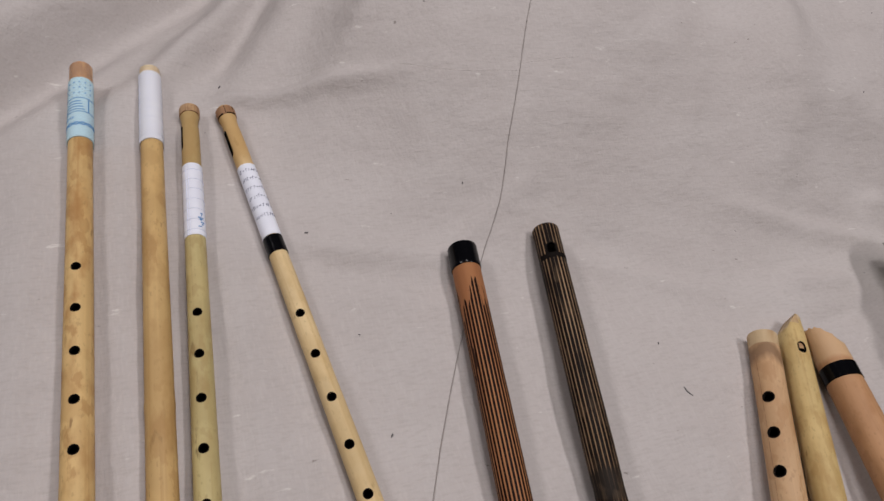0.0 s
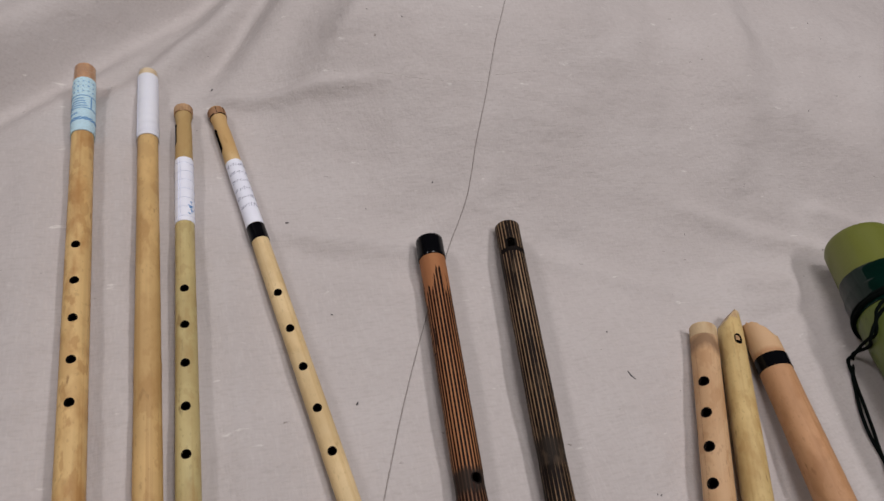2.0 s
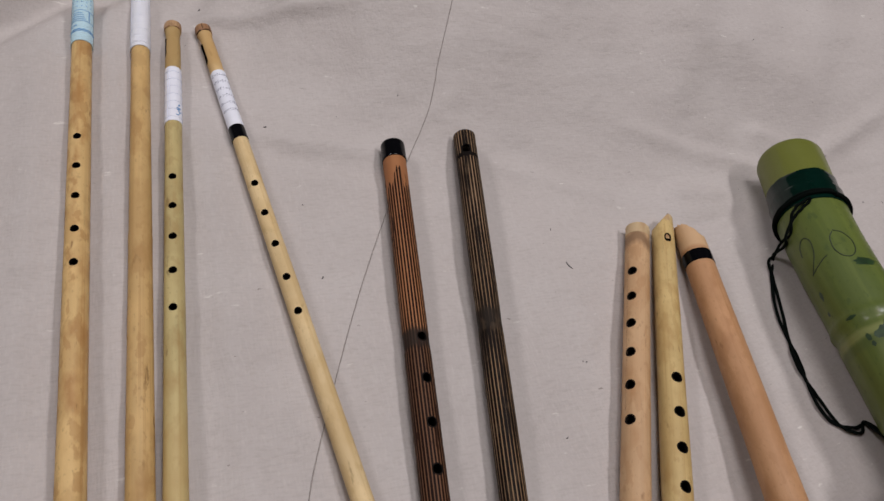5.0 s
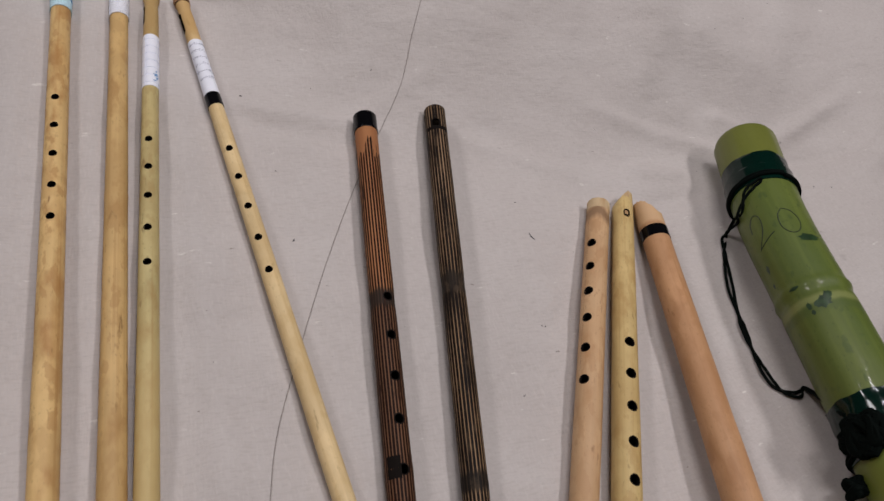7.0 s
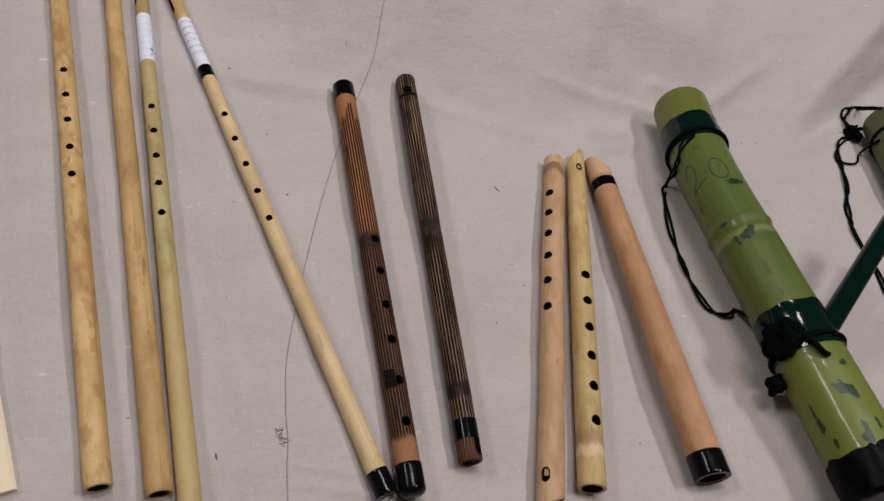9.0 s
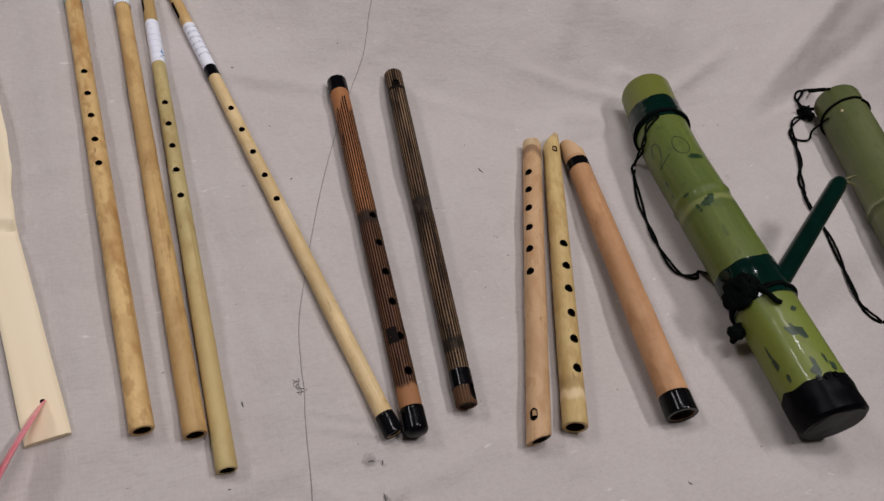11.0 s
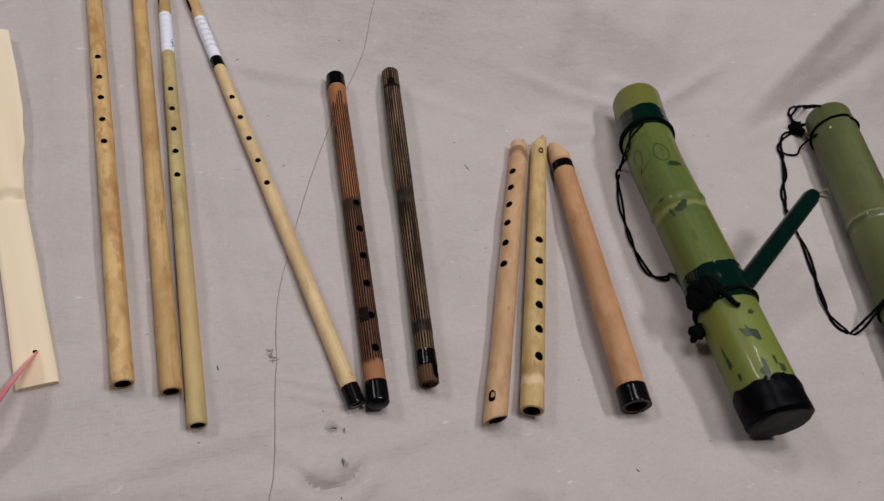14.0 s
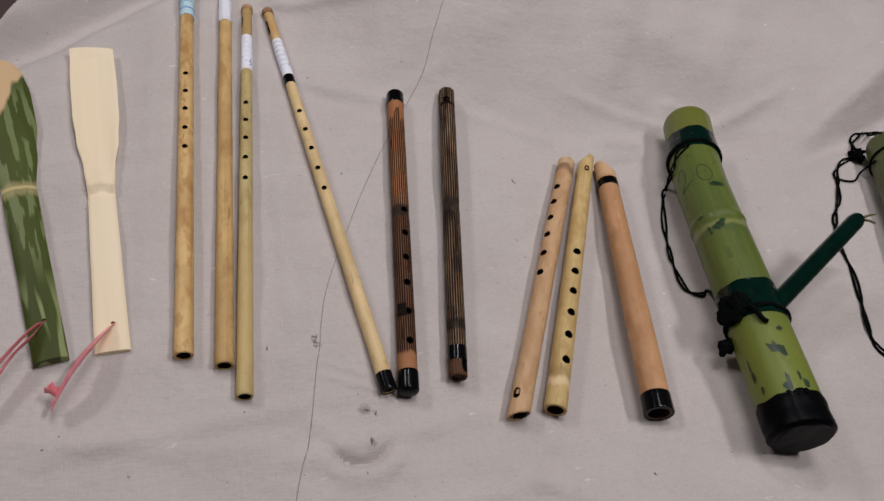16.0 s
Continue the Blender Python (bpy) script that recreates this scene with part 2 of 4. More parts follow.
TWINE = Paint("straw_fibre", (0.62, 0.5, 0.3), 0.8).done()
SEAM = Paint("grey_seam_thread", (0.30, 0.27, 0.25), 0.9).done()
SLUB = Paint("raised_canvas_thread", (0.53, 0.49, 0.46), 0.9).done()
LINT = Paint("dark_lint", (0.10, 0.095, 0.095), 0.9).done()
FLOOR = Paint("dark_brown_floor", (0.05, 0.028, 0.026), 0.6).cloud(8.0, (1, 1, 1), 0.4, 0.7, (0.03, 0.017, 0.016), 0.8).done()
WALL = Paint("grey_wall", (0.30, 0.28, 0.265), 0.9).cloud(2.0, (1, 1, 1), 0.4, 0.7, (0.27, 0.25, 0.235), 0.6).done()


def green_paint(name, colour, deep, shift):
    p = Paint(name, colour, 0.4, 0.22, 0.35)
    p.cloud(26.0, (1, 1, 0.3), 0.35, 0.7, deep, 0.75, shift)
    p.cloud(160.0, (1, 1, 0.03), 0.45, 0.75, [min(1, c * 1.25) for c in colour], 0.5, shift + 1)
    p.cloud(90.0, (1, 1, 0.6), 0.64, 0.7, (0.05, 0.08, 0.02), 0.6, shift + 2)
    p.cloud(12.0, (1, 1, 0.6), 0.45, 0.65, [0.5 * (a + b) * 0.8 for a, b in zip(colour, deep)], 0.5, shift + 4)
    p.cloud(350.0, (1, 1, 0.5), 0.62, 0.70, [0.7 * c for c in deep], 0.5, shift + 6)
    p.rough_noise(30.0, (1, 1, 0.3), 0.35, 0.6)
    p.relief(200.0, (1, 1, 0.04), 0.12).relief(34.0, (1, 1, 0.6), 0.9, 2.0, shift).relief(70.0, (0.6, 0.6, 1.3), 0.22, 2.0, shift + 3)
    return p


GREEN = green_paint("fresh_green_bamboo", (0.112, 0.143, 0.026), (0.066, 0.098, 0.018), 61.0)
GREEN.zone(0.0, 0.13, (0.20, 0.235, 0.037), 0.03, 0.0, 0.55).zone(0.45, 0.56, (0.165, 0.17, 0.032), 0.012, 0.003, 0.65)
GREEN.zone(0.262, 0.27, (0.24, 0.26, 0.09), 0.002, 0.001, 0.6).zone(0.253, 0.262, (0.07, 0.10, 0.025), 0.002, 0.001, 0.6)
GREEN = GREEN.done()
GREEN_DULL = green_paint("weathered_green_bamboo", (0.105, 0.118, 0.040), (0.062, 0.080, 0.024), 71.0)
GREEN_DULL.cloud(45.0, (1, 1, 0.05), 0.5, 0.7, (0.16, 0.165, 0.075), 0.5, 77.0)
GREEN_DULL.zone(0.241, 0.245, (0.06, 0.07, 0.028), 0.002, 0.002, 0.8).zone(0.2455, 0.249, (0.27, 0.27, 0.15), 0.001, 0.002, 0.7)
GREEN_DULL = GREEN_DULL.done()

PALE_WOOD = Paint("pale_bamboo_wood", (0.84, 0.71, 0.50), 0.6)
PALE_WOOD.cloud(120.0, (1, 1, 0.03), 0.4, 0.7, (0.79, 0.65, 0.43), 0.6, 81.0).cloud(12.0, (1, 1, 0.4), 0.4, 0.7, (0.86, 0.75, 0.57), 0.7, 82.0)
PALE_WOOD = PALE_WOOD.relief(200.0, (1, 1, 0.03), 0.1).done()

SKIN = Paint("peeled_green_bamboo", (0.050, 0.066, 0.013), 0.5, 0.0, 0.18)
SKIN.cloud(30.0, (1, 1, 0.2), 0.4, 0.7, (0.085, 0.108, 0.026), 0.8, 91.0)
_f = SKIN.math("MULTIPLY", SKIN.span(SKIN.noise(120.0, (1, 1, 0.10), 3.0, 93.0), 0.50, 0.53), SKIN.span(SKIN.math("ABSOLUTE", SKIN.math("ADD", SKIN.xyz(2), -0.23)), 0.10, 0.15, 1.0, 0.0))
SKIN.over(SKIN.math("MULTIPLY", _f, 0.55), (0.24, 0.29, 0.13))
_f = SKIN.math("MULTIPLY", SKIN.span(SKIN.noise(60.0, (1, 1, 0.1), 2.0, 98.0), 0.50, 0.54), SKIN.span(SKIN.xyz(2), 0.06, 0.10, 1.0, 0.0))
SKIN.over(_f, (0.23, 0.27, 0.12))
SKIN.zone(0.196, 0.213, (0.40, 0.34, 0.16), 0.003, 0.004, 0.6).zone(0.203, 0.207, (0.55, 0.45, 0.22), 0.001, 0.001, 0.9)
_z = SKIN.math("ADD", SKIN.xyz(2), SKIN.math("MULTIPLY", SKIN.xyz(1), -2.2))
_z = SKIN.math("ADD", _z, SKIN.span(SKIN.noise(60.0, (1, 1, 0.2), 2.0, 95.0), 0.3, 0.7, -0.012, 0.012))
SKIN.over(SKIN.span(_z, 0.325, 0.335), (0.60, 0.42, 0.24))
SKIN = SKIN.done()


# ---- mesh helpers ----
def part(name, bm, mat, parent, label=""):
    me = bpy.data.meshes.new(name)
    bmesh.ops.recalc_face_normals(bm, faces=bm.faces)
    bm.to_mesh(me)
    bm.free()
    me.materials.append(mat)
    for p in me.polygons:
        p.use_smooth = True
    me.set_sharp_from_angle(angle=radians(40))
    ob = new(name, me)
    ob.parent = parent
    return tagged(ob, label)


def smooth(t):
    t = min(1.0, max(0.0, t))
    return t * t * (3 - 2 * t)


def lathe(profile, seg=40, closed=True, warp=None):
    """Rings of (radius, z) round local z. warp moves each corner."""
    bm = bmesh.new()
    rings = []
    for r, z in profile:
        ring = []
        for k in range(seg):
            a = 2 * math.pi * k / seg
            v = Vector((r * math.cos(a), r * math.sin(a), z))
            ring.append(bm.verts.new(warp(v) if warp else v))
        rings.append(ring)
    pairs = list(zip(rings, rings[1:] + rings[:1])) if closed else list(zip(rings, rings[1:]))
    for a, b in pairs:
        for k in range(seg):
            bm.faces.new((a[k], a[(k + 1) % seg], b[(k + 1) % seg], b[k]))
    if not closed:
        bm.faces.new(rings[0][::-1])
        bm.faces.new(rings[-1])
    return bm


def axis(p, q):
    """Local z from p to q, local x upward."""
    p, q = Vector(p), Vector(q)
    z = (q - p).normalized()
    x = (Vector((0, 0, 1)) - z * z.z).normalized()
    m = Matrix((x, z.cross(x), z)).transposed().to_4x4()
    m.translation = p
    return m


def spline(points, n):
    """n + 1 points on a smooth curve through the given ones."""
    pts = [Vector(p) for p in points]
    pts = [pts[0] * 2 - pts[1]] + pts + [pts[-1] * 2 - pts[-2]]
    out = []
    for k in range(n + 1):
        u = k / n * (len(pts) - 3)
        i = min(int(u), len(pts) - 4)
        t = u - i
        a, b, c, d = pts[i:i + 4]
        out.append(0.5 * ((2 * b) + (c - a) * t + (2 * a - 5 * b + 4 * c - d) * t * t + (3 * b - a - 3 * c + d) * t ** 3))
    return out


def sweep(path, radius, seg=8, bm=None, flat=1.0, twist=0.0):
    """A solid strand along a path; radius may be a function of the fraction along it. flat under 1 presses it to a ribbon."""
    bm = bm or bmesh.new()
    path = [Vector(p) for p in path]
    rings, side = [], None
    for k, p in enumerate(path):
        d = (path[min(k + 1, len(path) - 1)] - path[max(k - 1, 0)]).normalized()
        if side is None:
            side = d.cross(Vector((0, 0, 1)) if abs(d.z) < 0.9 else Vector((1, 0, 0))).normalized()
        side = (side - d * side.dot(d)).normalized()
        up = side.cross(d)
        r = radius(k / (len(path) - 1)) if callable(radius) else radius
        ring = []
        for j in range(seg):
            a = 2 * math.pi * j / seg
            o = side * math.cos(a) * r + up * math.sin(a) * r * flat
            if twist:
                o = Matrix.Rotation(twist * k / len(path), 3, d) @ o
            ring.append(bm.verts.new(p + o))
        rings.append(ring)
    for a, b in zip(rings, rings[1:]):
        for j in range(seg):
            bm.faces.new((a[j], a[(j + 1) % seg], b[(j + 1) % seg], b[j]))
    bm.faces.new(rings[0][::-1])
    bm.faces.new(rings[-1])
    return bm


def shell(r, z0, z1, a0, a1, thick=0.00015, bm=None, nz=2):
    """A thin curved piece lying on a round surface of radius r (a function of z, or a number)."""
    bm = bm or bmesh.new()
    na = max(2, int(abs(a1 - a0) / 8) + 1)
    grid = {}
    for lay in (0, 1):
        for i in range(nz + 1):
            for j in range(na + 1):
                z, a = z0 + (z1 - z0) * i / nz, radians(a0 + (a1 - a0) * j / na)
                rr = (r(z) if callable(r) else r) + (thick if lay else -0.0004)
                grid[lay, i, j] = bm.verts.new((rr * math.cos(a), rr * math.sin(a), z))
    for lay in (0, 1):
        for i in range(nz):
            for j in range(na):
                bm.faces.new((grid[lay, i, j], grid[lay, i + 1, j], grid[lay, i + 1, j + 1], grid[lay, i, j + 1]))
    for i in range(nz):
        for j in (0, na):
            bm.faces.new((grid[0, i, j], grid[1, i, j], grid[1, i + 1, j], grid[0, i + 1, j]))
    for j in range(na):
        for i in (0, nz):
            bm.faces.new((grid[0, i, j], grid[0, i, j + 1], grid[1, i, j + 1], grid[1, i, j]))
    return bm


def carve(ob, cutter, dark):
    """Cuts the closed mesh cutter out of ob for good."""
    me = bpy.data.meshes.new("cutter")
    bmesh.ops.recalc_face_normals(cutter, faces=cutter.faces)
    cutter.to_mesh(me)
    cutter.free()
    me.materials.append(ob.data.materials[0])
    me.materials.append(dark)
    while len(me.materials) < len(ob.data.materials) + 1:
        me.materials.append(dark)
    ob.data.materials.append(dark)
    for p in me.polygons:
        p.material_index = len(ob.data.materials) - 1
    tool = new("cutter", me)
    tool.matrix_world = ob.matrix_world
    mod = ob.modifiers.new("cut", "BOOLEAN")
    mod.operation, mod.object, mod.solver = "DIFFERENCE", tool, "EXACT"
    held, ob.parent = ob.parent, None
    ob.matrix_world = tool.matrix_world = Matrix()
    bpy.context.view_layer.update()
    cut = bpy.data.meshes.new_from_object(ob.evaluated_get(bpy.context.evaluated_depsgraph_get()))
    ob.modifiers.clear()
    ob.data = cut
    ob.parent = held
    bpy.data.objects.remove(tool)
    for p in cut.polygons:
        p.use_smooth = True
    cut.set_sharp_from_angle(angle=radians(40))


def drill(bm, r, z, deg, radius, slot=0.0, wide=1.0):
    """Adds a round or long cutter that stands on the surface at z and the angle deg."""
    a = radians(deg)
    out, tan, ax = Vector((math.cos(a), math.sin(a), 0)), Vector((-math.sin(a), math.cos(a), 0)), Vector((0, 0, 1))
    c = out * r + ax * z
    n, rings = 16, []
    for depth in (-0.55 * r, 0.35 * r):
        ring = []
        for k in range(n):
            t = 2 * math.pi * k / n
            o = tan * math.cos(t) * radius * wide + ax * (math.sin(t) * radius + (slot if math.sin(t) > 0 else -slot))
            ring.append(bm.verts.new(c + out * depth + o))
        rings.append(ring)
    for k in range(n):
        bm.faces.new((rings[0][k], rings[0][(k + 1) % n], rings[1][(k + 1) % n], rings[1][k]))
    bm.faces.new(rings[0][::-1])
    bm.faces.new(rings[1])


def rim(r, z, deg, radius, slot=0.0, wide=1.0, broad=1.22):
    """A thin scorched ring round a hole."""
    bm = bmesh.new()
    n, rings = 20, []
    for f, lift in ((0.97, -0.0003), (0.97, 0.00012), (broad, 0.00012), (broad, -0.0003)):
        ring = []
        for k in range(n):
            t = 2 * math.pi * k / n
            a = radians(deg) + math.cos(t) * radius * f * wide / r
            zz = z + math.sin(t) * radius * f + (slot if math.sin(t) > 0 else -slot)
            ring.append(bm.verts.new(((r + lift) * math.cos(a), (r + lift) * math.sin(a), zz)))
        rings.append(ring)
    for a, b in zip(rings, rings[1:] + rings[:1]):
        for k in range(n):
            bm.faces.new((a[k], a[(k + 1) % n], b[(k + 1) % n], b[k]))
    return bm


# ---- the lie of the cloth ----
def fold(x, y, ax, ay, bx, by, wide, high):
    """A soft ridge (or groove) along the line from a to b."""
    dx, dy = bx - ax, by - ay
    ll = dx * dx + dy * dy
    u = ((x - ax) * dx + (y - ay) * dy) / ll
    d = abs((x - ax) * dy - (y - ay) * dx) / math.sqrt(ll)
    if d > 4 * wide or u < -0.4 or u > 1.4:
        return 0.0
    end = smooth((u + 0.3) / 0.5) * smooth((1.3 - u) / 0.5)
    return high * math.exp(-(d / wide) ** 2) * end


def ground(x, y):
    """Height of the cloth without its small folds."""
    front = 0.055 * smooth((0.75 * x - 0.66 * y - 0.24) / 0.22)
    back = 0.11 * smooth((0.12 * x + 0.95 * y - 0.15) / 0.27) * smooth((x + 0.20) / 0.24)
    return front + back


FOLDS = (
    (0.285, -0.270, 0.385, 0.100, 0.042, 0.0087), (0.318, -0.12, 0.41, 0.17, 0.05, 0.0075),
    (0.25, 0.20, 0.40, 0.145, 0.010, 0.004), (0.46, 0.15, 0.60, 0.20, 0.012, 0.006), (0.47, 0.13, 0.58, 0.13, 0.010, -0.003),
    (-0.15, 0.215, -0.045, 0.19, 0.010, 0.0035), (-0.14, 0.19, -0.05, 0.165, 0.012, -0.003), (0.07, 0.175, 0.20, 0.12, 0.012, 0.003),
    (-0.185, 0.375, -0.06, 0.352, 0.008, 0.004), (-0.173, -0.215, -0.111, -0.238, 0.003, 0.0016), (-0.174, -0.2, -0.13, -0.216, 0.003, 0.001),
    (-0.245, 0.40, -0.12, 0.57, 0.016, 0.007), (-0.18, 0.38, -0.05, 0.57, 0.018, 0.006), (-0.10, 0.37, 0.04, 0.56, 0.018, 0.006),
    (-0.185, 0.43, -0.10, 0.56, 0.012, -0.004), (-0.31, 0.36, -0.20, 0.52, 0.016, -0.004), (0.39, 0.50, 0.325, 0.27, 0.030, 0.006), (0.325, 0.27, 0.37, 0.17, 0.024, 0.004),
    (0.30, 0.50, 0.25, 0.28, 0.040, -0.005), (0.40, 0.19, 0.47, 0.17, 0.009, 0.004), (0.40, 0.165, 0.46, 0.135, 0.008, -0.003), (0.33, 0.12, 0.27, 0.13, 0.010, 0.004), (0.335, 0.09, 0.27, 0.085, 0.010, -0.0035),
    (0.05, 0.30, 0.03, 0.20, 0.012, 0.002), (-0.04, 0.20, 0.04, 0.24, 0.010, 0.002), (-0.40, -0.27, -0.20, -0.245, 0.010, 0.0025), (-0.22, -0.30, -0.02, -0.27, 0.010, 0.0022),
    (0.36, 0.30, 0.55, 0.22, 0.03, 0.005), (0.40, 0.36, 0.66, 0.33, 0.03, -0.005), (0.15, 0.38, 0.22, 0.56, 0.03, 0.004),
    (-0.272, 0.35, -0.275, -0.1, 0.012, 0.003), (-0.20, 0.2, -0.195, -0.2, 0.014, 0.003), (-0.335, 0.3, -0.34, -0.15, 0.012, 0.0025),
    (-0.15, -0.29, -0.19, -0.262, 0.010, 0.003), (-0.128, -0.276, -0.14, -0.292, 0.006, 0.003),
    (-0.44, -0.255, -0.24, -0.285, 0.012, 0.002), (0.0, -0.33, 0.12, -0.40, 0.012, 0.003), (-0.10, -0.36, 0.05, -0.345, 0.012, 0.002),
    (0.62, 0.12, 0.95, 0.30, 0.02, 0.012), (0.60, 0.07, 0.98, 0.22, 0.02, -0.01), (-0.46, 0.05, -0.33, 0.09, 0.008, 0.0015),
    (-0.46, -0.05, -0.34, -0.03, 0.008, 0.0012), (-0.42, 0.28, -0.33, 0.33, 0.012, 0.002),
)


def cloth_height(x, y):
    z = ground(x, y)
    for f in FOLDS:
        z += (1.3 + 0.7 * smooth((y - 0.26) / 0.1)) * fold(x, y, *f)
    # arc-shaped crease at the front
    d = math.hypot(x + 0.147, y + 0.272)
    a = math.degrees(math.atan2(y + 0.272, x + 0.147))
    if -170 < a < -15 and d < 0.08:
        s = smooth((a + 170) / 50) * smooth((-15 - a) / 40)
        z += s * (-0.0070 * math.exp(-((d - 0.034) / 0.0036) ** 2) + 0.004 * math.exp(-((d - 0.047) / 0.010) ** 2))
    # the far left border: a trough, a ridge, then the hem hanging down
    e = -0.72 * x + 0.70 * y
    z += -0.034 * math.exp(-((e - 0.537) / 0.030) ** 2) + 0.014 * math.exp(-((e - 0.592) / 0.030) ** 2)
    z += 0.0042 * noise.noise((x * 9, y * 9, 2.0)) + 0.0025 * noise.noise((x * 17, y * 15, 9.0)) + 0.0012 * noise.noise((x * 30, y * 30, 5.0))
    z += 0.006 * max(0.0, y - 0.25) / 0.3 * noise.noise((x * 7 + y * 4, y * 3, 8.0))
    return z


# ---- the room ----
def slab(name, x0, x1, y0, y1, z0, z1, mat, label, category):
    bm = bmesh.new()
    bmesh.ops.create_cube(bm, size=1)
    for v in bm.verts:
        v.co = Vector((x0 + (v.co.x + 0.5) * (x1 - x0), y0 + (v.co.y + 0.5) * (y1 - y0), z0 + (v.co.z + 0.5) * (z1 - z0)))
    return tagged(part(name, bm, mat, None), label, category, kind="structure")


slab("floor", -3.1, 3.6, -3.1, 3.6, -0.14, -0.04, FLOOR, "dark brown floor beyond the cloth's border", "floor")
slab("wall_north", -3.1, 3.6, 3.5, 3.6, -0.04, 2.6, WALL, "plain grey room wall", "wall")
slab("wall_south", -3.1, 3.6, -3.1, -3.0, -0.04, 2.6, WALL, "plain grey room wall", "wall")
slab("wall_west", -3.1, -3.0, -3.0, 3.5, -0.04, 2.6, WALL, "plain grey room wall", "wall")
slab("wall_east", 3.5, 3.6, -3.0, 3.5, -0.04, 2.6, WALL, "plain grey room wall", "wall")
slab("ceiling", -3.1, 3.6, -3.1, 3.6, 2.6, 2.7, WALL, "plain grey ceiling", "ceiling")


def make_cloth():
    """The spread canvas: a woven sheet with folds, cut along its far left hem."""
    bm = bmesh.new()
    step, x0, y0, nx, ny = 0.003, -0.72, -0.62, 577, 513
    grid = {}
    for i in range(nx + 1):
        for j in range(ny + 1):
            x, y = x0 + i * step, y0 + j * step
            e = -0.72 * x + 0.70 * y
            hem = 0.584 + 0.32 * max(-0.1, 0.70 * x + 0.72 * y + 0.12)
            if e > hem + 0.02:
                continue
            if e > hem:
                k = e - hem
                x, y = x + 0.72 * k * 0.6, y - 0.70 * k * 0.6
                z = cloth_height(x, y) - k * 1.1
            else:
                z = cloth_height(x, y)
            grid[i, j] = bm.verts.new((x, y, max(z, -0.036)))
    for i in range(nx):
        for j in range(ny):
            c = [grid.get(k) for k in ((i, j), (i + 1, j), (i + 1, j + 1), (i, j + 1))]
            if all(c):
                bm.faces.new(c)
    ob = part("cloth", bm, CANVAS, None)
    mod = ob.modifiers.new("thickness", "SOLIDIFY")
    mod.thickness, mod.offset = 0.0012, -1.0
    return tagged(ob, "unbleached beige canvas cloth spread out with soft folds", "cloth")


cloth = make_cloth()


def on_cloth(points, n, lift):
    return [Vector((p.x, p.y, cloth_height(p.x, p.y) + lift)) for p in spline([(x, y, 0) for x, y in points], n)]


SEAM_LINE = ((-0.235, -0.45), (-0.213, -0.342), (-0.204, -0.307), (-0.195, -0.282), (-0.185, -0.233), (-0.179, -0.202), (-0.174, -0.182), (-0.17, -0.157), (-0.159, -0.113), (-0.139, -0.063), (-0.098, 0.029), (-0.052, 0.119), (-0.01, 0.191), (0.002, 0.21), (0.015, 0.233), (0.024, 0.256), (0.031, 0.278), (0.049, 0.323), (0.065, 0.365), (0.083, 0.404), (0.115, 0.47), (0.16, 0.6))
part("seam", sweep(on_cloth(SEAM_LINE, 400, 0.0003), 0.0004, 6), SEAM, cloth, "thin dark sewn seam")
for pts in (((0.05, 0.328), (-0.009, 0.337), (-0.075, 0.367), (-0.15, 0.397)), ((0.052, 0.334), (0.11, 0.337))):
    part("slub_thread", sweep(on_cloth(pts, 90, 0.0), 0.00018, 5), SLUB, cloth, "raised pale thread in the weave")


part("loose_thread", sweep(on_cloth(((-0.3033, 0.4537), (-0.2983, 0.4557), (-0.2937, 0.4518), (-0.2923, 0.4461)), 30, 0.0006), 0.0005, 6), TWINE, cloth, "short curled pale thread")


def make_lint():
    """Small dark fibres and flecks lying on the cloth."""
    bm = bmesh.new()
    rng = random.Random(4)
    spots = [(0.1085, 0.047, 0.009, 2.0), (-0.415, -0.266, 0.002, 0.3), (0.138, -0.36, 0.004, 1.9), (-0.014, 0.25, 0.002, 1.0), (0.106, 0.09, 0.002, 1.2), (-0.12, 0.058, 0.003, 1.0), (-0.251, -0.248, 0.002, 0.0), (-0.226, -0.182, 0.005, 1.6), (0.087, -0.049, 0.002, 0.5), (-0.145, 0.226, 0.003, 0.0), (-0.19, 0.394, 0.004, 1.1), (-0.136, -0.255, 0.006, 2.9), (-0.127, -0.258, 0.004, 1.2), (-0.137, -0.288, 0.008, 1.5)]
    for _ in range(46):
        spots.append((rng.uniform(-0.45, 0.6), rng.uniform(-0.4, 0.45), rng.uniform(0.0008, 0.0022), rng.uniform(0, 3.1)))
    for x, y, ln, a in spots:
        dx, dy = math.cos(a) * ln / 2, math.sin(a) * ln / 2
        b = rng.uniform(-0.3, 0.3) * ln
        pts = [(x - dx, y - dy), (x - dy * b / max(ln, 1e-6), y + dx * b / max(ln, 1e-6)), (x + dx, y + dy)]
        sweep(on_cloth(pts, 6, 0.0003), lambda u, w=min(0.0007, 0.25 * ln): w * (1 - abs(u - 0.5) * 1.2), 5, bm)
    # the little tangle of loose thread beside the seam
    for k in range(7):
        c = Vector((-0.178 + rng.uniform(-0.004, 0.004), -0.178 + rng.uniform(-0.004, 0.004), 0))
        pts = [(c.x + rng.uniform(-0.005, 0.005), c.y + rng.uniform(-0.005, 0.005)) for _ in range(4)]
        sweep(on_cloth(pts, 12, 0.0003), 0.00013, 4, bm)
    return tagged(part("lint", bm, LINT, None), "dark lint flecks and thread ends scattered on the cloth", "lint", kind="stuff")


make_lint()


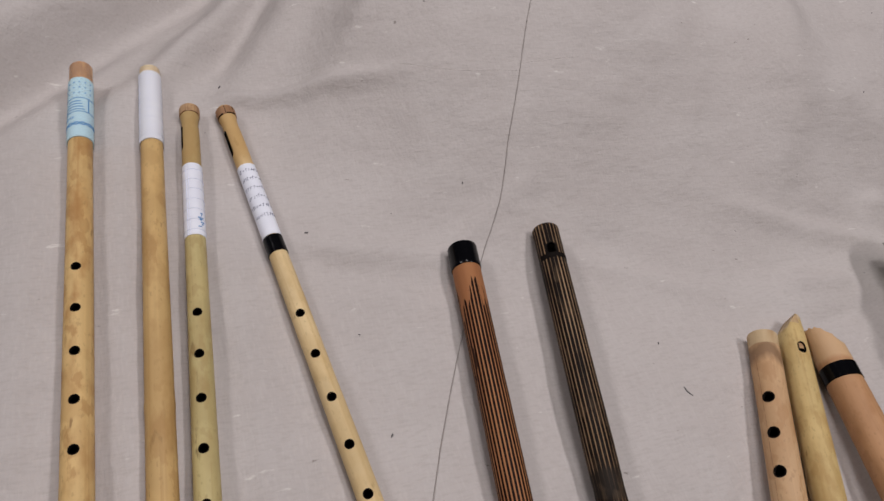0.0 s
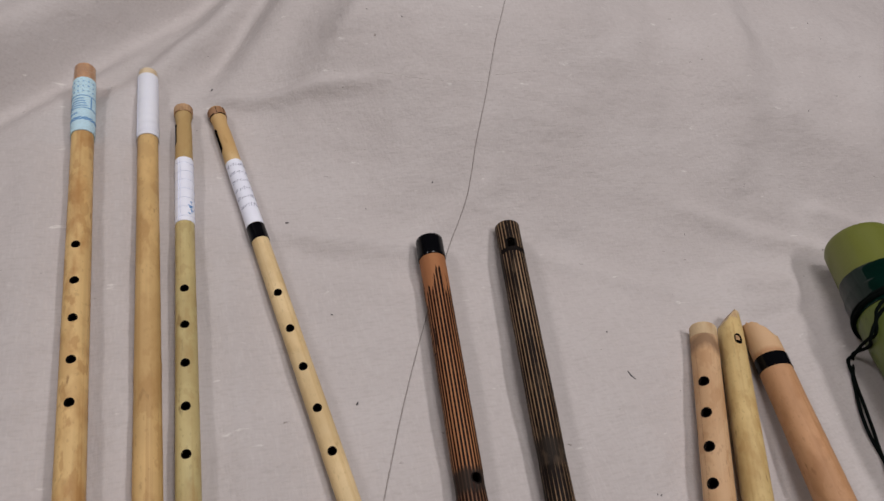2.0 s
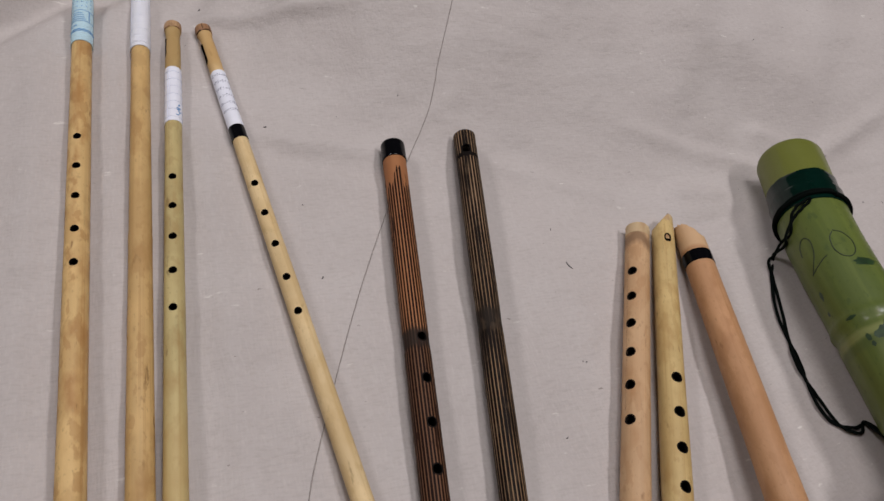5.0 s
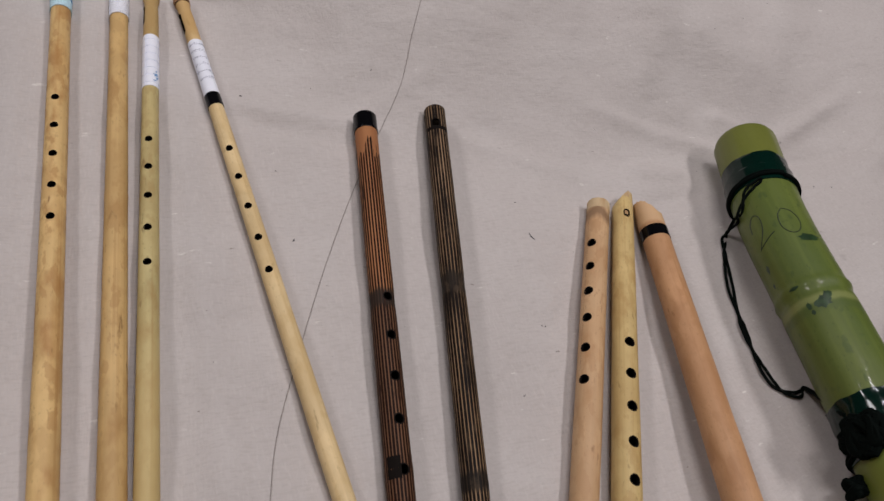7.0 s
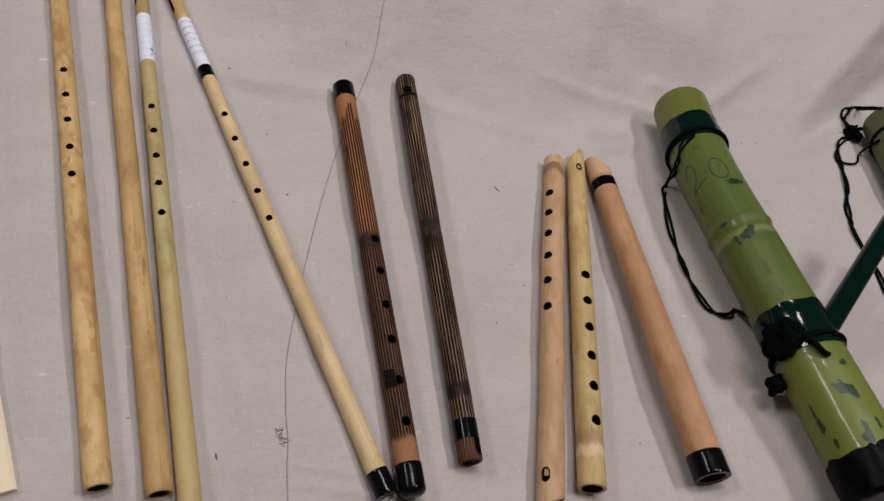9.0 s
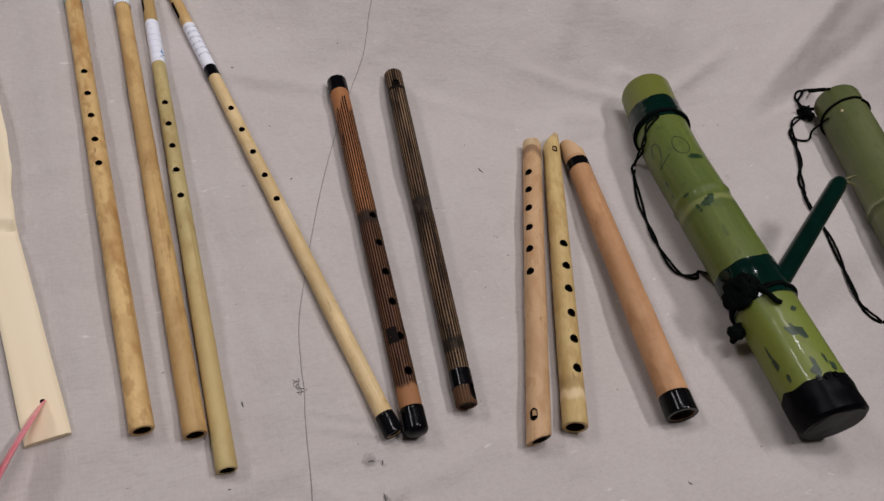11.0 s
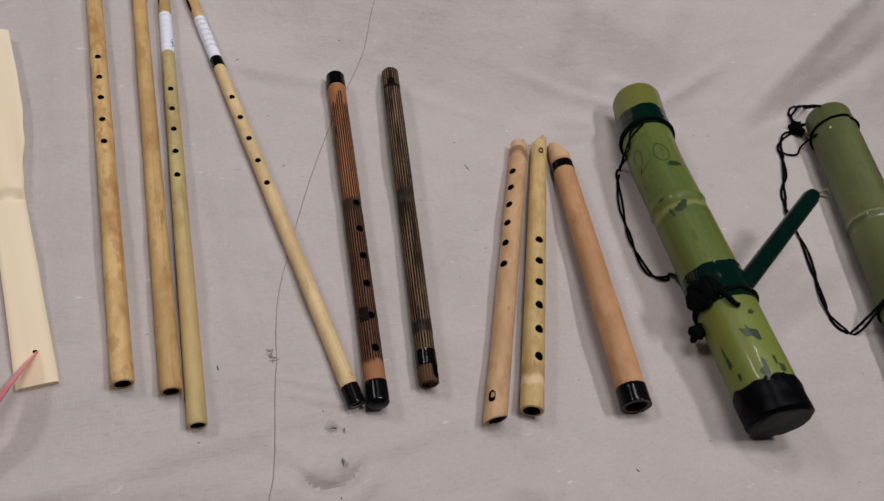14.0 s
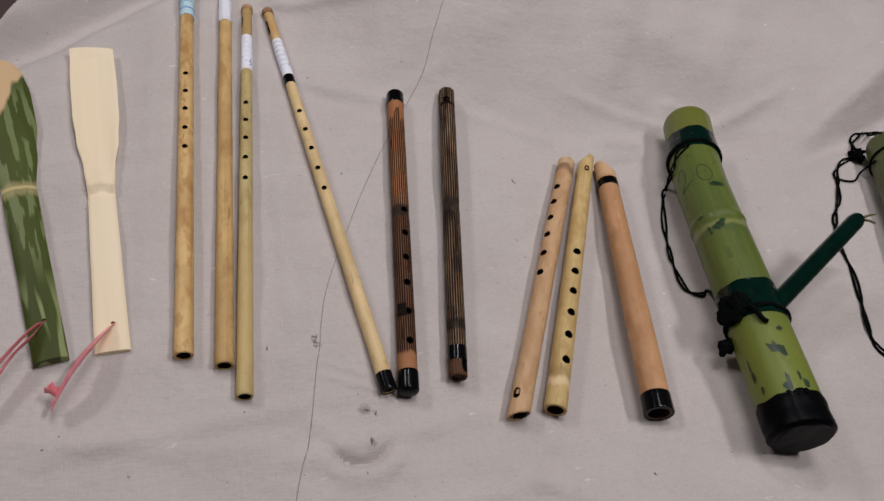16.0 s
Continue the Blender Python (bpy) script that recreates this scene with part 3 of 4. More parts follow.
# ---- flutes ----
class Flute:
    """A hollow cane from p (the near end) to q, lying on the cloth."""

    def __init__(self, p, q, r0, r1, mat, label, bumps=(), wall=0.24, warp=None, lift=(0.0, 0.0), seed=1.0, name="flute", bore_from_tip=0.002):
        self.e = new(name)
        P = Vector((*p, ground(*p) + r0 + lift[0] + 0.0005))
        Q = Vector((*q, ground(*q) + r1 + lift[1] + 0.0005))
        self.e.matrix_world = axis(P, Q)
        self.L, self.r0, self.r1, self.bumps, self.seed = (Q - P).length, r0, r1, bumps, seed
        tagged(self.e, label, "flute", "flutes on the cloth")
        n = 70
        zs = sorted(set([self.L * k / n for k in range(n + 1)] + [min(self.L, max(0, z + d)) for z, w, _ in bumps for d in (-w, -w / 2, 0, w / 2, w)]))
        prof = [(self.rad(z), z) for z in zs]
        prof = [(prof[0][0] - 0.0006, 0.0)] + [(prof[0][0], 0.0008)] + prof[1:-1] + [(prof[-1][0], self.L - 0.0008), (prof[-1][0] - 0.0006, self.L)]
        inner = [(max(0.002, r * (1 - wall)), z) for r, z in prof[::-1]]
        bore_end = self.L - bore_from_tip
        self.tube = part("tube", lathe(prof + inner, 40, True, warp), mat, self.e)
        self.tube.data.materials.append(BORE)
        self.tube.data.materials.append(RING_PALE)
        for p in self.tube.data.polygons:
            if math.hypot(p.center.x, p.center.y) < self.rad(p.center.z) * (1 - 0.6 * wall) and 0.002 < p.center.z:
                p.material_index = 1 if p.center.z < bore_end else 2
        self.holes = []

    def rad(self, z):
        u = z / self.L
        r = self.r0 + (self.r1 - self.r0) * u
        r *= 1 + 0.02 * noise.noise((self.seed * 7, 0.0, z * 16)) + 0.008 * noise.noise((self.seed * 3, 4.0, z * 60))
        for c, w, a in self.bumps:
            r += a * math.exp(-((z - c) / (w * 0.5)) ** 2)
        return r

    def cut(self, holes, slots=(), block=False):
        bm = bmesh.new()
        for z, deg, rr in holes:
            drill(bm, self.rad(z), z, deg, rr)
        for z, deg, rr, slot, wide in slots:
            drill(bm, self.rad(z), z, deg, rr, slot, wide)
        carve(self.tube, bm, BURNT)
        for z, deg, rr in holes:
            part("finger_hole", rim(self.rad(z), z, deg, rr), BURNT, self.e, "scorched round finger hole")
        for z, deg, rr, slot, wide in slots:
            win = part("air_window", rim(self.rad(z), z, deg, rr, slot, wide, 1.25), BURNT, self.e, "dark cut air window")
            if block:
                bm = shell(self.rad(z) - 0.0012, z - rr * 0.2, z + rr + slot, deg - 9, deg + 13, 0.0001)
                part("window_block", bm, CORK, win, "pale wooden block inside the window")

    def sleeve(self, name, z0, z1, mat, label, thick=0.0004, shut=False, lip=0.0, loose=0.0):
        n = 10
        prof = [(self.rad(z0 + (z1 - z0) * k / n) + thick, z0 + (z1 - z0) * k / n) for k in range(n + 1)]
        prof = [(prof[0][0] - 0.0003, z0 - lip)] + prof + [(prof[-1][0] - 0.0003, z1 + lip)]
        if shut:
            prof = [(prof[0][0] * 0.55, z0 - lip - 0.0035), (prof[0][0] * 0.84, z0 - lip - 0.0022)] + prof
            return part(name, lathe(prof, 36, False), mat, self.e, label)
        if loose:
            return part(name, lathe(prof + [(r - loose, z) for r, z in prof[::-1]], 36), mat, self.e, label)
        return part(name, lathe(prof + [(r * 0.77, z) for r, z in prof[::-1]] if lip else prof + [(r - thick * 1.6, z) for r, z in prof[::-1]], 36), mat, self.e, label)

    def marks(self, owner, name, pieces, mat, label, lift=0.0006):
        bm = bmesh.new()
        for z0, z1, a0, a1 in pieces:
            shell(lambda z: self.rad(z) + lift, z0, z1, a0, a1, 0.0001, bm, 1)
        return part(name, bm, mat, owner, label)


def writing(z0, z1, rows, a0, a1, seed, high=0.0035):
    """Short strokes in rows, the size of unreadable handwriting."""
    rng = random.Random(seed)
    out = []
    for k in range(rows):
        z = z1 - (z1 - z0) * (k + 0.5) / rows
        a = a0 + rng.uniform(0, 12)
        while a < a1:
            w = rng.uniform(4, 11)
            h = high * rng.uniform(0.3, 1.0)
            if rng.random() < 0.6:
                out.append((z - h / 2, z + h / 2, a, a + 2.2))
                out.append((z + h / 2 - 0.0005, z + h / 2, a, a + w))
            else:
                out.append((z - h / 2, z - h / 2 + 0.0005, a, a + w))
                out.append((z - h / 4, z + h / 3, a + w - 2, a + w))
            a += w + rng.uniform(5, 14)
    return out


# golden flute with a blue printed label
f = Flute((-0.3035, -0.189), (-0.296, 0.407), 0.0092, 0.0083, CANE_GOLD, "golden bamboo flute with a light blue printed paper label", seed=1.0)
f.cut([(z, -6, 0.0026) for z in (0.3905, 0.3585, 0.3275, 0.2955, 0.2650)])
lab = f.sleeve("paper_label", 0.5105, 0.5775, PAPER_BLUE, "light blue printed paper wrap", 0.0008, loose=0.0004)
f.marks(lab, "printed_pattern", [(0.5585 + 0.0062 * r, 0.5597 + 0.0062 * r, a, a + 7) for r in range(3) for a in range(-80, 75, 26)] + [(0.5525, 0.5532, -90, 80), (0.537, 0.5377, -90, 80), (0.537, 0.5530, 40, 46)] + [(0.5395 + 0.003 * k, 0.5403 + 0.003 * k, -70 + 7 * k, 25 - 6 * k) for k in range(4)] + [(0.530, 0.532, a, a + 7) for a in (-70, -58, -42, -30)] + [(0.5235 + 0.0012 * math.sin(a * 0.11), 0.5247 + 0.0012 * math.sin(a * 0.11), a, a + 8) for a in range(-95, 90, 7)] + [(0.5235 - 0.0012 * math.sin(a * 0.11), 0.5247 - 0.0012 * math.sin(a * 0.11), a, a + 8) for a in range(-95, 90, 7)], INK_BLUE, "blue printed bars and scrolls", 0.00092)
f.sleeve("end_ring", 0.5785, 0.5975, RING_RED, "reddish tan cut cane end", 0.0002)
f.sleeve("clear_tape", 0.509, 0.5955, CLEAR_TAPE, "clear tape wound over the label and end", 0.0012, loose=0.0002)

# tan flute with a white squared label
f = Flute((-0.2675, -0.202), (-0.2445, 0.405), 0.0092, 0.0079, CANE_TAN, "tan bamboo flute wrapped in white squared paper at its end", ((0.30, 0.010, 0.0003),), seed=2.0)
lab = f.sleeve("paper_label", 0.5205, 0.6005, PAPER_WHITE, "white squared notebook paper wrap", 0.0008, loose=0.0004)
f.marks(lab, "ruling", [(0.5205, 0.6005, a, a + 1.6) for a in (-66, -8)] + [(z, z + 0.00015, -100, 100) for z in [0.5255 + 0.0098 * k for k in range(8)]], INK_PALE, "pale blue ruled lines", 0.00092)
f.sleeve("end_ring", 0.6015, 0.6085, RING_PALE, "tan cut cane end", 0.0001)
f.sleeve("clear_tape", 0.519, 0.608, CLEAR_TAPE, "clear tape wound over the paper", 0.0012, loose=0.0002)

# olive flute
f = Flute((-0.2505, -0.235), (-0.217, 0.360), 0.0082, 0.0068, CANE_OLIVE, "olive-green bamboo flute with a white squared paper wrap", ((0.592, 0.016, 0.0010), (0.577, 0.014, -0.0005)), seed=3.0)
f.cut([(z, -8, 0.0026) for z in (0.3935, 0.3625, 0.3320, 0.3000, 0.2675)], [(0.560, -80, 0.0024, 0.010, 1.0)])
lab = f.sleeve("paper_label", 0.4585, 0.5285, PAPER_WHITE, "white squared notebook paper wrap")
f.marks(lab, "ruling", [(0.4585, 0.5285, a, a + 1.6) for a in (-38, -24)] + [(z, z + 0.00015, -100, 100) for z in [0.463 + 0.0098 * k for k in range(7)]], INK_PALE, "pale blue ruled lines")
f.marks(lab, "blue_scribble", [(0.4655 + 0.0021 * k, 0.4662 + 0.0021 * k + 0.0008 * (k % 2), 20 + 7 * (k * 3 % 4), 38 + 5 * (k * 2 % 5)) for k in range(7)], INK_BLUE, "blue pen scribble")
f.sleeve("end_ring", 0.5865, 0.595, RING_BROWN, "brown cut cane end", 0.0004)
f.marks(f.e, "split_line", [(0.5865, 0.5872, -80, -20), (0.5865, 0.5870, 5, 60), (0.5865, 0.5945, -22, -19.5), (0.5865, 0.5945, 31, 33)], RING_DARK, "dark splits round the cane end", 0.0006)

# pale flute with writing
f = Flute((-0.1130, -0.240), (-0.1895, 0.358), 0.0079, 0.0066, CANE_PALE, "pale bamboo flute with handwritten paper and black tape", ((0.598, 0.016, 0.0010), (0.583, 0.014, -0.0005)), seed=4.0)
f.cut([(z, -15, 0.0026) for z in (0.3915, 0.3590, 0.3265, 0.2935, 0.2615)], [(0.563, -84, 0.0024, 0.011, 1.0)])
lab = f.sleeve("paper_label", 0.462, 0.534, PAPER_WHITE, "white paper wrap covered in handwriting")
f.marks(lab, "handwriting", writing(0.476, 0.532, 6, -75, 75, 9), INK_GREY, "rows of grey pen strokes")
f.sleeve("tape_band", 0.4465, 0.4615, TAPE_BLACK, "glossy black tape band", 0.0005)
f.sleeve("end_cap", 0.0, 0.0185, TAPE_BLACK, "glossy black tape round the open end", 0.0006, lip=0.0006)
f.sleeve("end_ring", 0.592, 0.601, RING_DARK, "brown cut cane end", 0.0004)
f.marks(f.e, "split_line", [(0.592, 0.5928, -85, -30), (0.592, 0.5926, -5, 50), (0.592, 0.6005, -12, -9), (0.5925, 0.6005, 40, 42)], BURNT, "dark splits round the cane end", 0.0006)

# brown flute with burnt lines
f = Flute((-0.0935, -0.243), (-0.0320, 0.1888), 0.0101, 0.0108, STRIPED_BROWN, "dark brown bamboo flute with burnt lines and black caps", ((0.226, 0.016, -0.0004), (0.088, 0.014, 0.0003)), seed=5.0)
f.cut([(0.2279, 14, 0.0036), (0.1927, 12, 0.0036), (0.158, 10, 0.0036), (0.124, 8, 0.0036), (0.087, 6, 0.0036), (0.0519, 8, 0.0036)])
f.marks(f.e, "burnt_patch", [(0.081, 0.097, -62, -4)], BURNT, "square scorched patch", 0.0001)
f.sleeve("end_cap", 0.4165, f.L, TAPE_BLACK, "glossy black tape cap", 0.0007, lip=0.0006)
f.sleeve("end_cap", 0.0, 0.0195, TAPE_BLACK, "glossy black tape cap", 0.0007, True, 0.0008)

# blackish flute
f = Flute((-0.0385, -0.233), (0.0427, 0.1965), 0.0099, 0.0108, STRIPED_BLACK, "blackened bamboo flute with pale lengthwise lines", ((0.227, 0.016, -0.0003), (0.059, 0.012, 0.0002)), seed=6.0)
f.cut([], [(0.4105, -20, 0.0035, 0.003, 1.0), (0.012, 38, 0.004, 0.004, 1.0)])
f.sleeve("tape_band", 0.0175, 0.034, TAPE_BLACK, "glossy black tape band", 0.0005)
f.marks(f.e, "scorched_collar", [(0.403, 0.4075, -80, 60)], BURNT, "scorched ring by the window", 0.0001)

# three shorter flutes lying together
f = Flute((0.0150, -0.281), (0.1930, 0.075), 0.0115, 0.0114, CANE_PINK, "pinkish tan bamboo flute with six finger holes", ((0.372, 0.02, 0.0003),), warp=lambda v: v + Vector((0, 0, 0.5 * v.y * max(0.0, 1 - v.z / 0.03))), seed=7.0)
f.cut([(0.3375, -50, 0.0038), (0.3086, -52, 0.0038), (0.2792, -53, 0.0038), (0.2495, -53, 0.0038), (0.218, -53, 0.0038), (0.1866, -51, 0.0038)], [(0.0205, -47, 0.0036, 0.0018, 0.85)], True)
f.sleeve("end_ring", 0.386, f.L, RING_PALE, "tan cut cane end", 0.0001)
f.marks(f.e, "split_line", [(0.195 + 0.0095 * k, 0.205 + 0.0095 * k, -73.0 + 0.9 * math.sin(k * 1.7), -72.0 + 0.9 * math.sin(k * 1.7)) for k in range(19)], RING_DARK, "hairline split along the cane", 0.0)


def beak(v):
    k = (v.z - 0.384) / 0.022
    if k > 0:
        v = Vector((v.x * (1 - 0.25 * k), max(v.y, -0.012 + 0.014 * k), v.z))
    return v


f = Flute((0.0575, -0.279), (0.2305, 0.0895), 0.0122, 0.0107, CANE_YELLOW, "yellowish bamboo flute with a beaked mouthpiece", ((0.030, 0.012, 0.0002),), warp=beak, seed=8.0, bore_from_tip=0.032)
f.cut([(0.2152, -4, 0.0040), (0.1836, -1, 0.0040), (0.1529, 1, 0.0040), (0.1218, 4, 0.0040), (0.0903, 5, 0.0040), (0.0571, 7, 0.0040)], [(0.3705, -6, 0.0032, 0.0014, 0.85)], True)


def notch(v):
    k = (v.z - 0.359) / 0.0125
    if k > 0:
        v = Vector((v.x, v.y, v.z - 0.0100 * k * max(0.0, (0.85 * v.x + 0.5 * v.y) / 0.0134) ** 1.5 - 0.002 * k * noise.noise((v.x * 300, v.y * 300, 1.0))))
    return v


f = Flute((0.1630, -0.3020), (0.2490, 0.0700), 0.0155, 0.0134, CANE_SALMON, "thick salmon-brown bamboo flute with black tape at both ends", (), 0.22, notch, seed=9.0, bore_from_tip=0.016)
f.sleeve("tape_band", 0.3345, 0.3475, TAPE_BLACK, "black tape band", 0.0005)
f.sleeve("end_cap", 0.0, 0.0205, TAPE_BLACK, "glossy black tape round the open end", 0.0007, lip=0.0006)


# ---- green bamboo vessels ----
class Bamboo:
    """A stout bamboo stem along a gently bent line, with places on its skin given by distance and angle from the top."""

    def __init__(self, points, radius, knots, mat, label):
        self.e = new("bamboo_vessel")
        self.m = axis(points[0], points[-1])
        self.e.matrix_world = self.m
        inv = self.m.inverted()
        self.path = spline([inv @ Vector(p) for p in points], 90)
        self.cum = [0.0]
        for a, b in zip(self.path, self.path[1:]):
            self.cum.append(self.cum[-1] + (b - a).length)
        self.L, self.radius, self.knots = self.cum[-1], radius, knots
        tagged(self.e, label, "bamboo vessel", "green bamboo vessels")
        self.tube("stem", 0.0, self.L, 0.0, mat, "", True)

    def centre(self, s):
        if s < 0:
            d = (self.path[1] - self.path[0]).normalized()
            return self.path[0] + d * s, d
        s = min(s, self.L)
        for k in range(len(self.cum) - 1):
            if s <= self.cum[k + 1] or k == len(self.cum) - 2:
                t = (s - self.cum[k]) / (self.cum[k + 1] - self.cum[k])
                return self.path[k].lerp(self.path[k + 1], t), (self.path[k + 1] - self.path[k]).normalized()

    def rad(self, s):
        r = self.radius(s / self.L) * (1 + 0.012 * noise.noise((s * 14, 3.0, 1.0)))
        for c, up in self.knots:
            r += up * (math.exp(-((s - c) / 0.004) ** 2) - 0.7 * math.exp(-((s - c + 0.008) / 0.004) ** 2))
        return r

    def at(self, s, deg, lift=0.0):
        c, d = self.centre(s)
        x = (Vector((1, 0, 0)) - d * d.x).normalized()
        y = d.cross(x)
        a = radians(deg)
        r = self.rad(s) + lift
        return c + (x * math.cos(a) + y * math.sin(a)) * r

    def tube(self, name, s0, s1, lift, mat, label="", hollow=False, rough=0.0, closed=False, ragged=0.0, round_end=0.0):
        bm = bmesh.new()
        n, seg = max(6, int((s1 - s0) / 0.0035)), 56
        rings = []
        for k in range(n + 1):
            s = s0 + (s1 - s0) * k / n
            e = -0.0012 if k in (0, n) and hollow else 0.0
            if round_end and s - s0 < round_end:
                e -= round_end * (1 - math.sqrt(max(0.0, 1 - (1 - (s - s0) / round_end) ** 2)))
            ring = []
            for j in range(seg):
                far = ragged * (k / n) ** 3 * noise.noise((math.cos(2 * math.pi * j / seg) * 2.6, math.sin(2 * math.pi * j / seg) * 2.6, s0 * 80))
                ring.append(bm.verts.new(self.at(s + far, 360 * j / seg, lift + e + rough * noise.noise((s * 90, j * 0.35, 4.0 + lift * 900)))))
            rings.append(ring)
        if hollow or not closed:
            for k in range(n, -1, -1):
                s = s0 + (s1 - s0) * k / n
                rings.append([bm.verts.new(self.at(s, 360 * j / seg, -0.006 if hollow else lift - 0.0008)) for j in range(seg)])
            pairs = list(zip(rings, rings[1:] + rings[:1]))
        else:
            pairs = list(zip(rings, rings[1:]))
            bm.faces.new(rings[0][::-1])
            bm.faces.new(rings[-1])
        for a, b in pairs:
            for j in range(seg):
                bm.faces.new((a[j], a[(j + 1) % seg], b[(j + 1) % seg], b[j]))
        return part(name, bm, mat, self.e, label)

    def plug(self, s, mat):
        bm = bmesh.new()
        ring = [[bm.verts.new(self.at(s + d, 360 * j / 40, -0.0055)) for j in range(40)] for d in (-0.003, 0.003)]
        for j in range(40):
            bm.faces.new((ring[0][j], ring[0][(j + 1) % 40], ring[1][(j + 1) % 40], ring[1][j]))
        bm.faces.new(ring[0][::-1])
        bm.faces.new(ring[1])
        return part("inner_wall", bm, mat, self.e)

    def blot(self, name, outline, mat, label, lift=0.00015):
        """A flat irregular patch on the skin, from an outline of (s, angle)."""
        bm = bmesh.new()
        cs = sum(p[0] for p in outline) / len(outline)
        ca = sum(p[1] for p in outline) / len(outline)
        rings = []
        for f in (1.0, 0.66, 0.33):
            rings.append([bm.verts.new(self.at(cs + (s - cs) * f, ca + (a - ca) * f, lift)) for s, a in outline])
        mid = bm.verts.new(self.at(cs, ca, lift))
        n = len(outline)
        for a, b in zip(rings, rings[1:]):
            for j in range(n):
                bm.faces.new((a[j], a[(j + 1) % n], b[(j + 1) % n], b[j]))
        for j in range(n):
            bm.faces.new((rings[-1][j], rings[-1][(j + 1) % n], mid))
        return part(name, bm, mat, self.e, label)

    def pen(self, name, strokes, width, mat, label):
        bm = bmesh.new()
        for st in strokes:
            pts = spline([(s, a, 0) for s, a in st], 8 * len(st))
            sweep([self.at(p.x, p.y, 0.0) for p in pts], width, 5, bm)
        return part(name, bm, mat, self.e, label)

    def winding(self, name, s, lift, r, mat, label, tilt=0.0, turns=1):
        bm = bmesh.new()
        pts = [self.at(s + tilt * math.cos(2 * math.pi * k / 48) + 0.0012 * noise.noise((k * 0.4, s * 50, 2.0)) + (k / 48) * r * 1.6, 360 * k / 48, lift) for k in range(48 * turns + 1)]
        return part(name, sweep(pts, r, 7, bm), mat, self.e, label)

    def world(self, p):
        return self.m.inverted() @ Vector(p)


def blob(seed, s, a, ds, da, n=14, wild=0.45):
    rng = random.Random(seed)
    return [(s + ds * math.cos(2 * math.pi * k / n) * rng.uniform(1 - wild, 1), a + da * math.sin(2 * math.pi * k / n) * rng.uniform(1 - wild, 1)) for k in range(n)]


def twisted(points, r, gap, n, mat, parent, name, label, m, turns=9):
    """Two thin strands laid side by side and crossing now and then."""
    base = spline(points, n)
    for sign in (1, -1):
        path = []
        for k, p in enumerate(base):
            d = (base[min(k + 1, n)] - base[max(k - 1, 0)]).normalized()
            side = d.cross(Vector((0, 0, 1))).normalized()
            w = math.sin(k / n * math.pi * turns + 0.7 * noise.noise((k * 0.2, 1.0, 0.0)))
            path.append(m @ (p + side * sign * gap * w + Vector((0, 0, sign * 0.0005))))
        part(name, sweep(path, r, 6), mat, parent, label)


g = Bamboo(((0.2680, -0.363, 0.092), (0.3000, -0.211, 0.0800), (0.3275, -0.086, 0.0690), (0.3535, 0.017, 0.0580), (0.3940, 0.125, 0.0490)), lambda u: 0.0323 + 0.0010 * u, ((0.285, 0.0014),), GREEN, "fresh green bamboo vessel with dark green tape, spout and cord")
L = g.L
g.plug(L - 0.004, GREEN)
g.tube("end_cap", -0.002, 0.033, 0.0011, TAPE_MATTE, "crumpled black tape cap", False, 0.0009, True, 0.006, 0.0040)
for k, deg in enumerate((-38, -24, -9)):
    g.blot("tape_bubble", blob(60 + k, 0.0315, deg, 0.0036, 5.0, 12, 0.25), TAPE_BLACK, "glossy black bubble in the tape edge", 0.0022)
g.tube("tape_band", L - 0.092, L - 0.050, 0.0009, TAPE_GREEN, "glossy dark green tape", False, 0.0006, False, 0.003)
g.tube("tape_wrap", L - 0.083, L - 0.068, 0.0019, TAPE_GREEN, "second turn of dark green tape", False, 0.0005, False, 0.003)
g.tube("middle_band", 0.130, 0.177, 0.0012, TAPE_GREEN, "glossy dark green tape", False, 0.0010, False, 0.004)
g.winding("cord_ring", L - 0.091, 0.0022, 0.0018, CORD, "dark cord wound round the neck", 0.003, 2)
g.winding("cord_ring", 0.133, 0.0022, 0.0016, CORD, "dark cord wound round the middle", 0.002, 2)
g.pen("pen_writing", [((0.361, -92), (0.371, -88), (0.377, -77), (0.371, -68), (0.356, -72), (0.341, -88), (0.340, -89), (0.344, -74), (0.347, -64), (0.349, -56)), ((0.372, -32), (0.365, -40), (0.352, -42), (0.343, -35), (0.341, -24), (0.347, -14), (0.358, -11), (0.368, -18), (0.373, -31))], 0.0005, INK_DARK, "handwritten 20 in thin pen")
g.blot("ink_smear", blob(3, 0.334, -10, 0.0055, 24), INK_GREEN, "dark green smear")
for k, (s, a, ds, da) in enumerate(((0.262, -42, 0.007, 16), (0.268, -31, 0.005, 9), (0.262, -62, 0.004, 5), (0.255, -60, 0.003, 4), (0.284, -70, 0.002, 9), (0.318, -96, 0.006, 4), (0.30, -100, 0.003, 3))):
    g.blot("dye_spot", blob(20 + k, s, a, ds, da), INK_GREEN, "dark green dye spot")
g.blot("tape_scrap", [(0.091, -44), (0.093, -30), (0.088, -26), (0.086, -14), (0.074, -13), (0.073, -20), (0.079, -27), (0.080, -38)], SCRAP, "torn scrap of dark tape")
for k, (s, a, ds, da) in enumerate(((0.047, -30, 0.009, 4), (0.040, -34, 0.006, 8), (0.05, -8, 0.007, 3), (0.042, 0, 0.006, 6), (0.075, -88, 0.008, 3), (0.062, -86, 0.009, 5), (0.108, -8, 0.003, 6), (0.044, -78, 0.005, 4))):
    g.blot("tape_scrap", blob(40 + k, s, a, ds * 1.2, da * 1.3, 12, 0.5), SCRAP, "dark tape scrap", 0.0003)

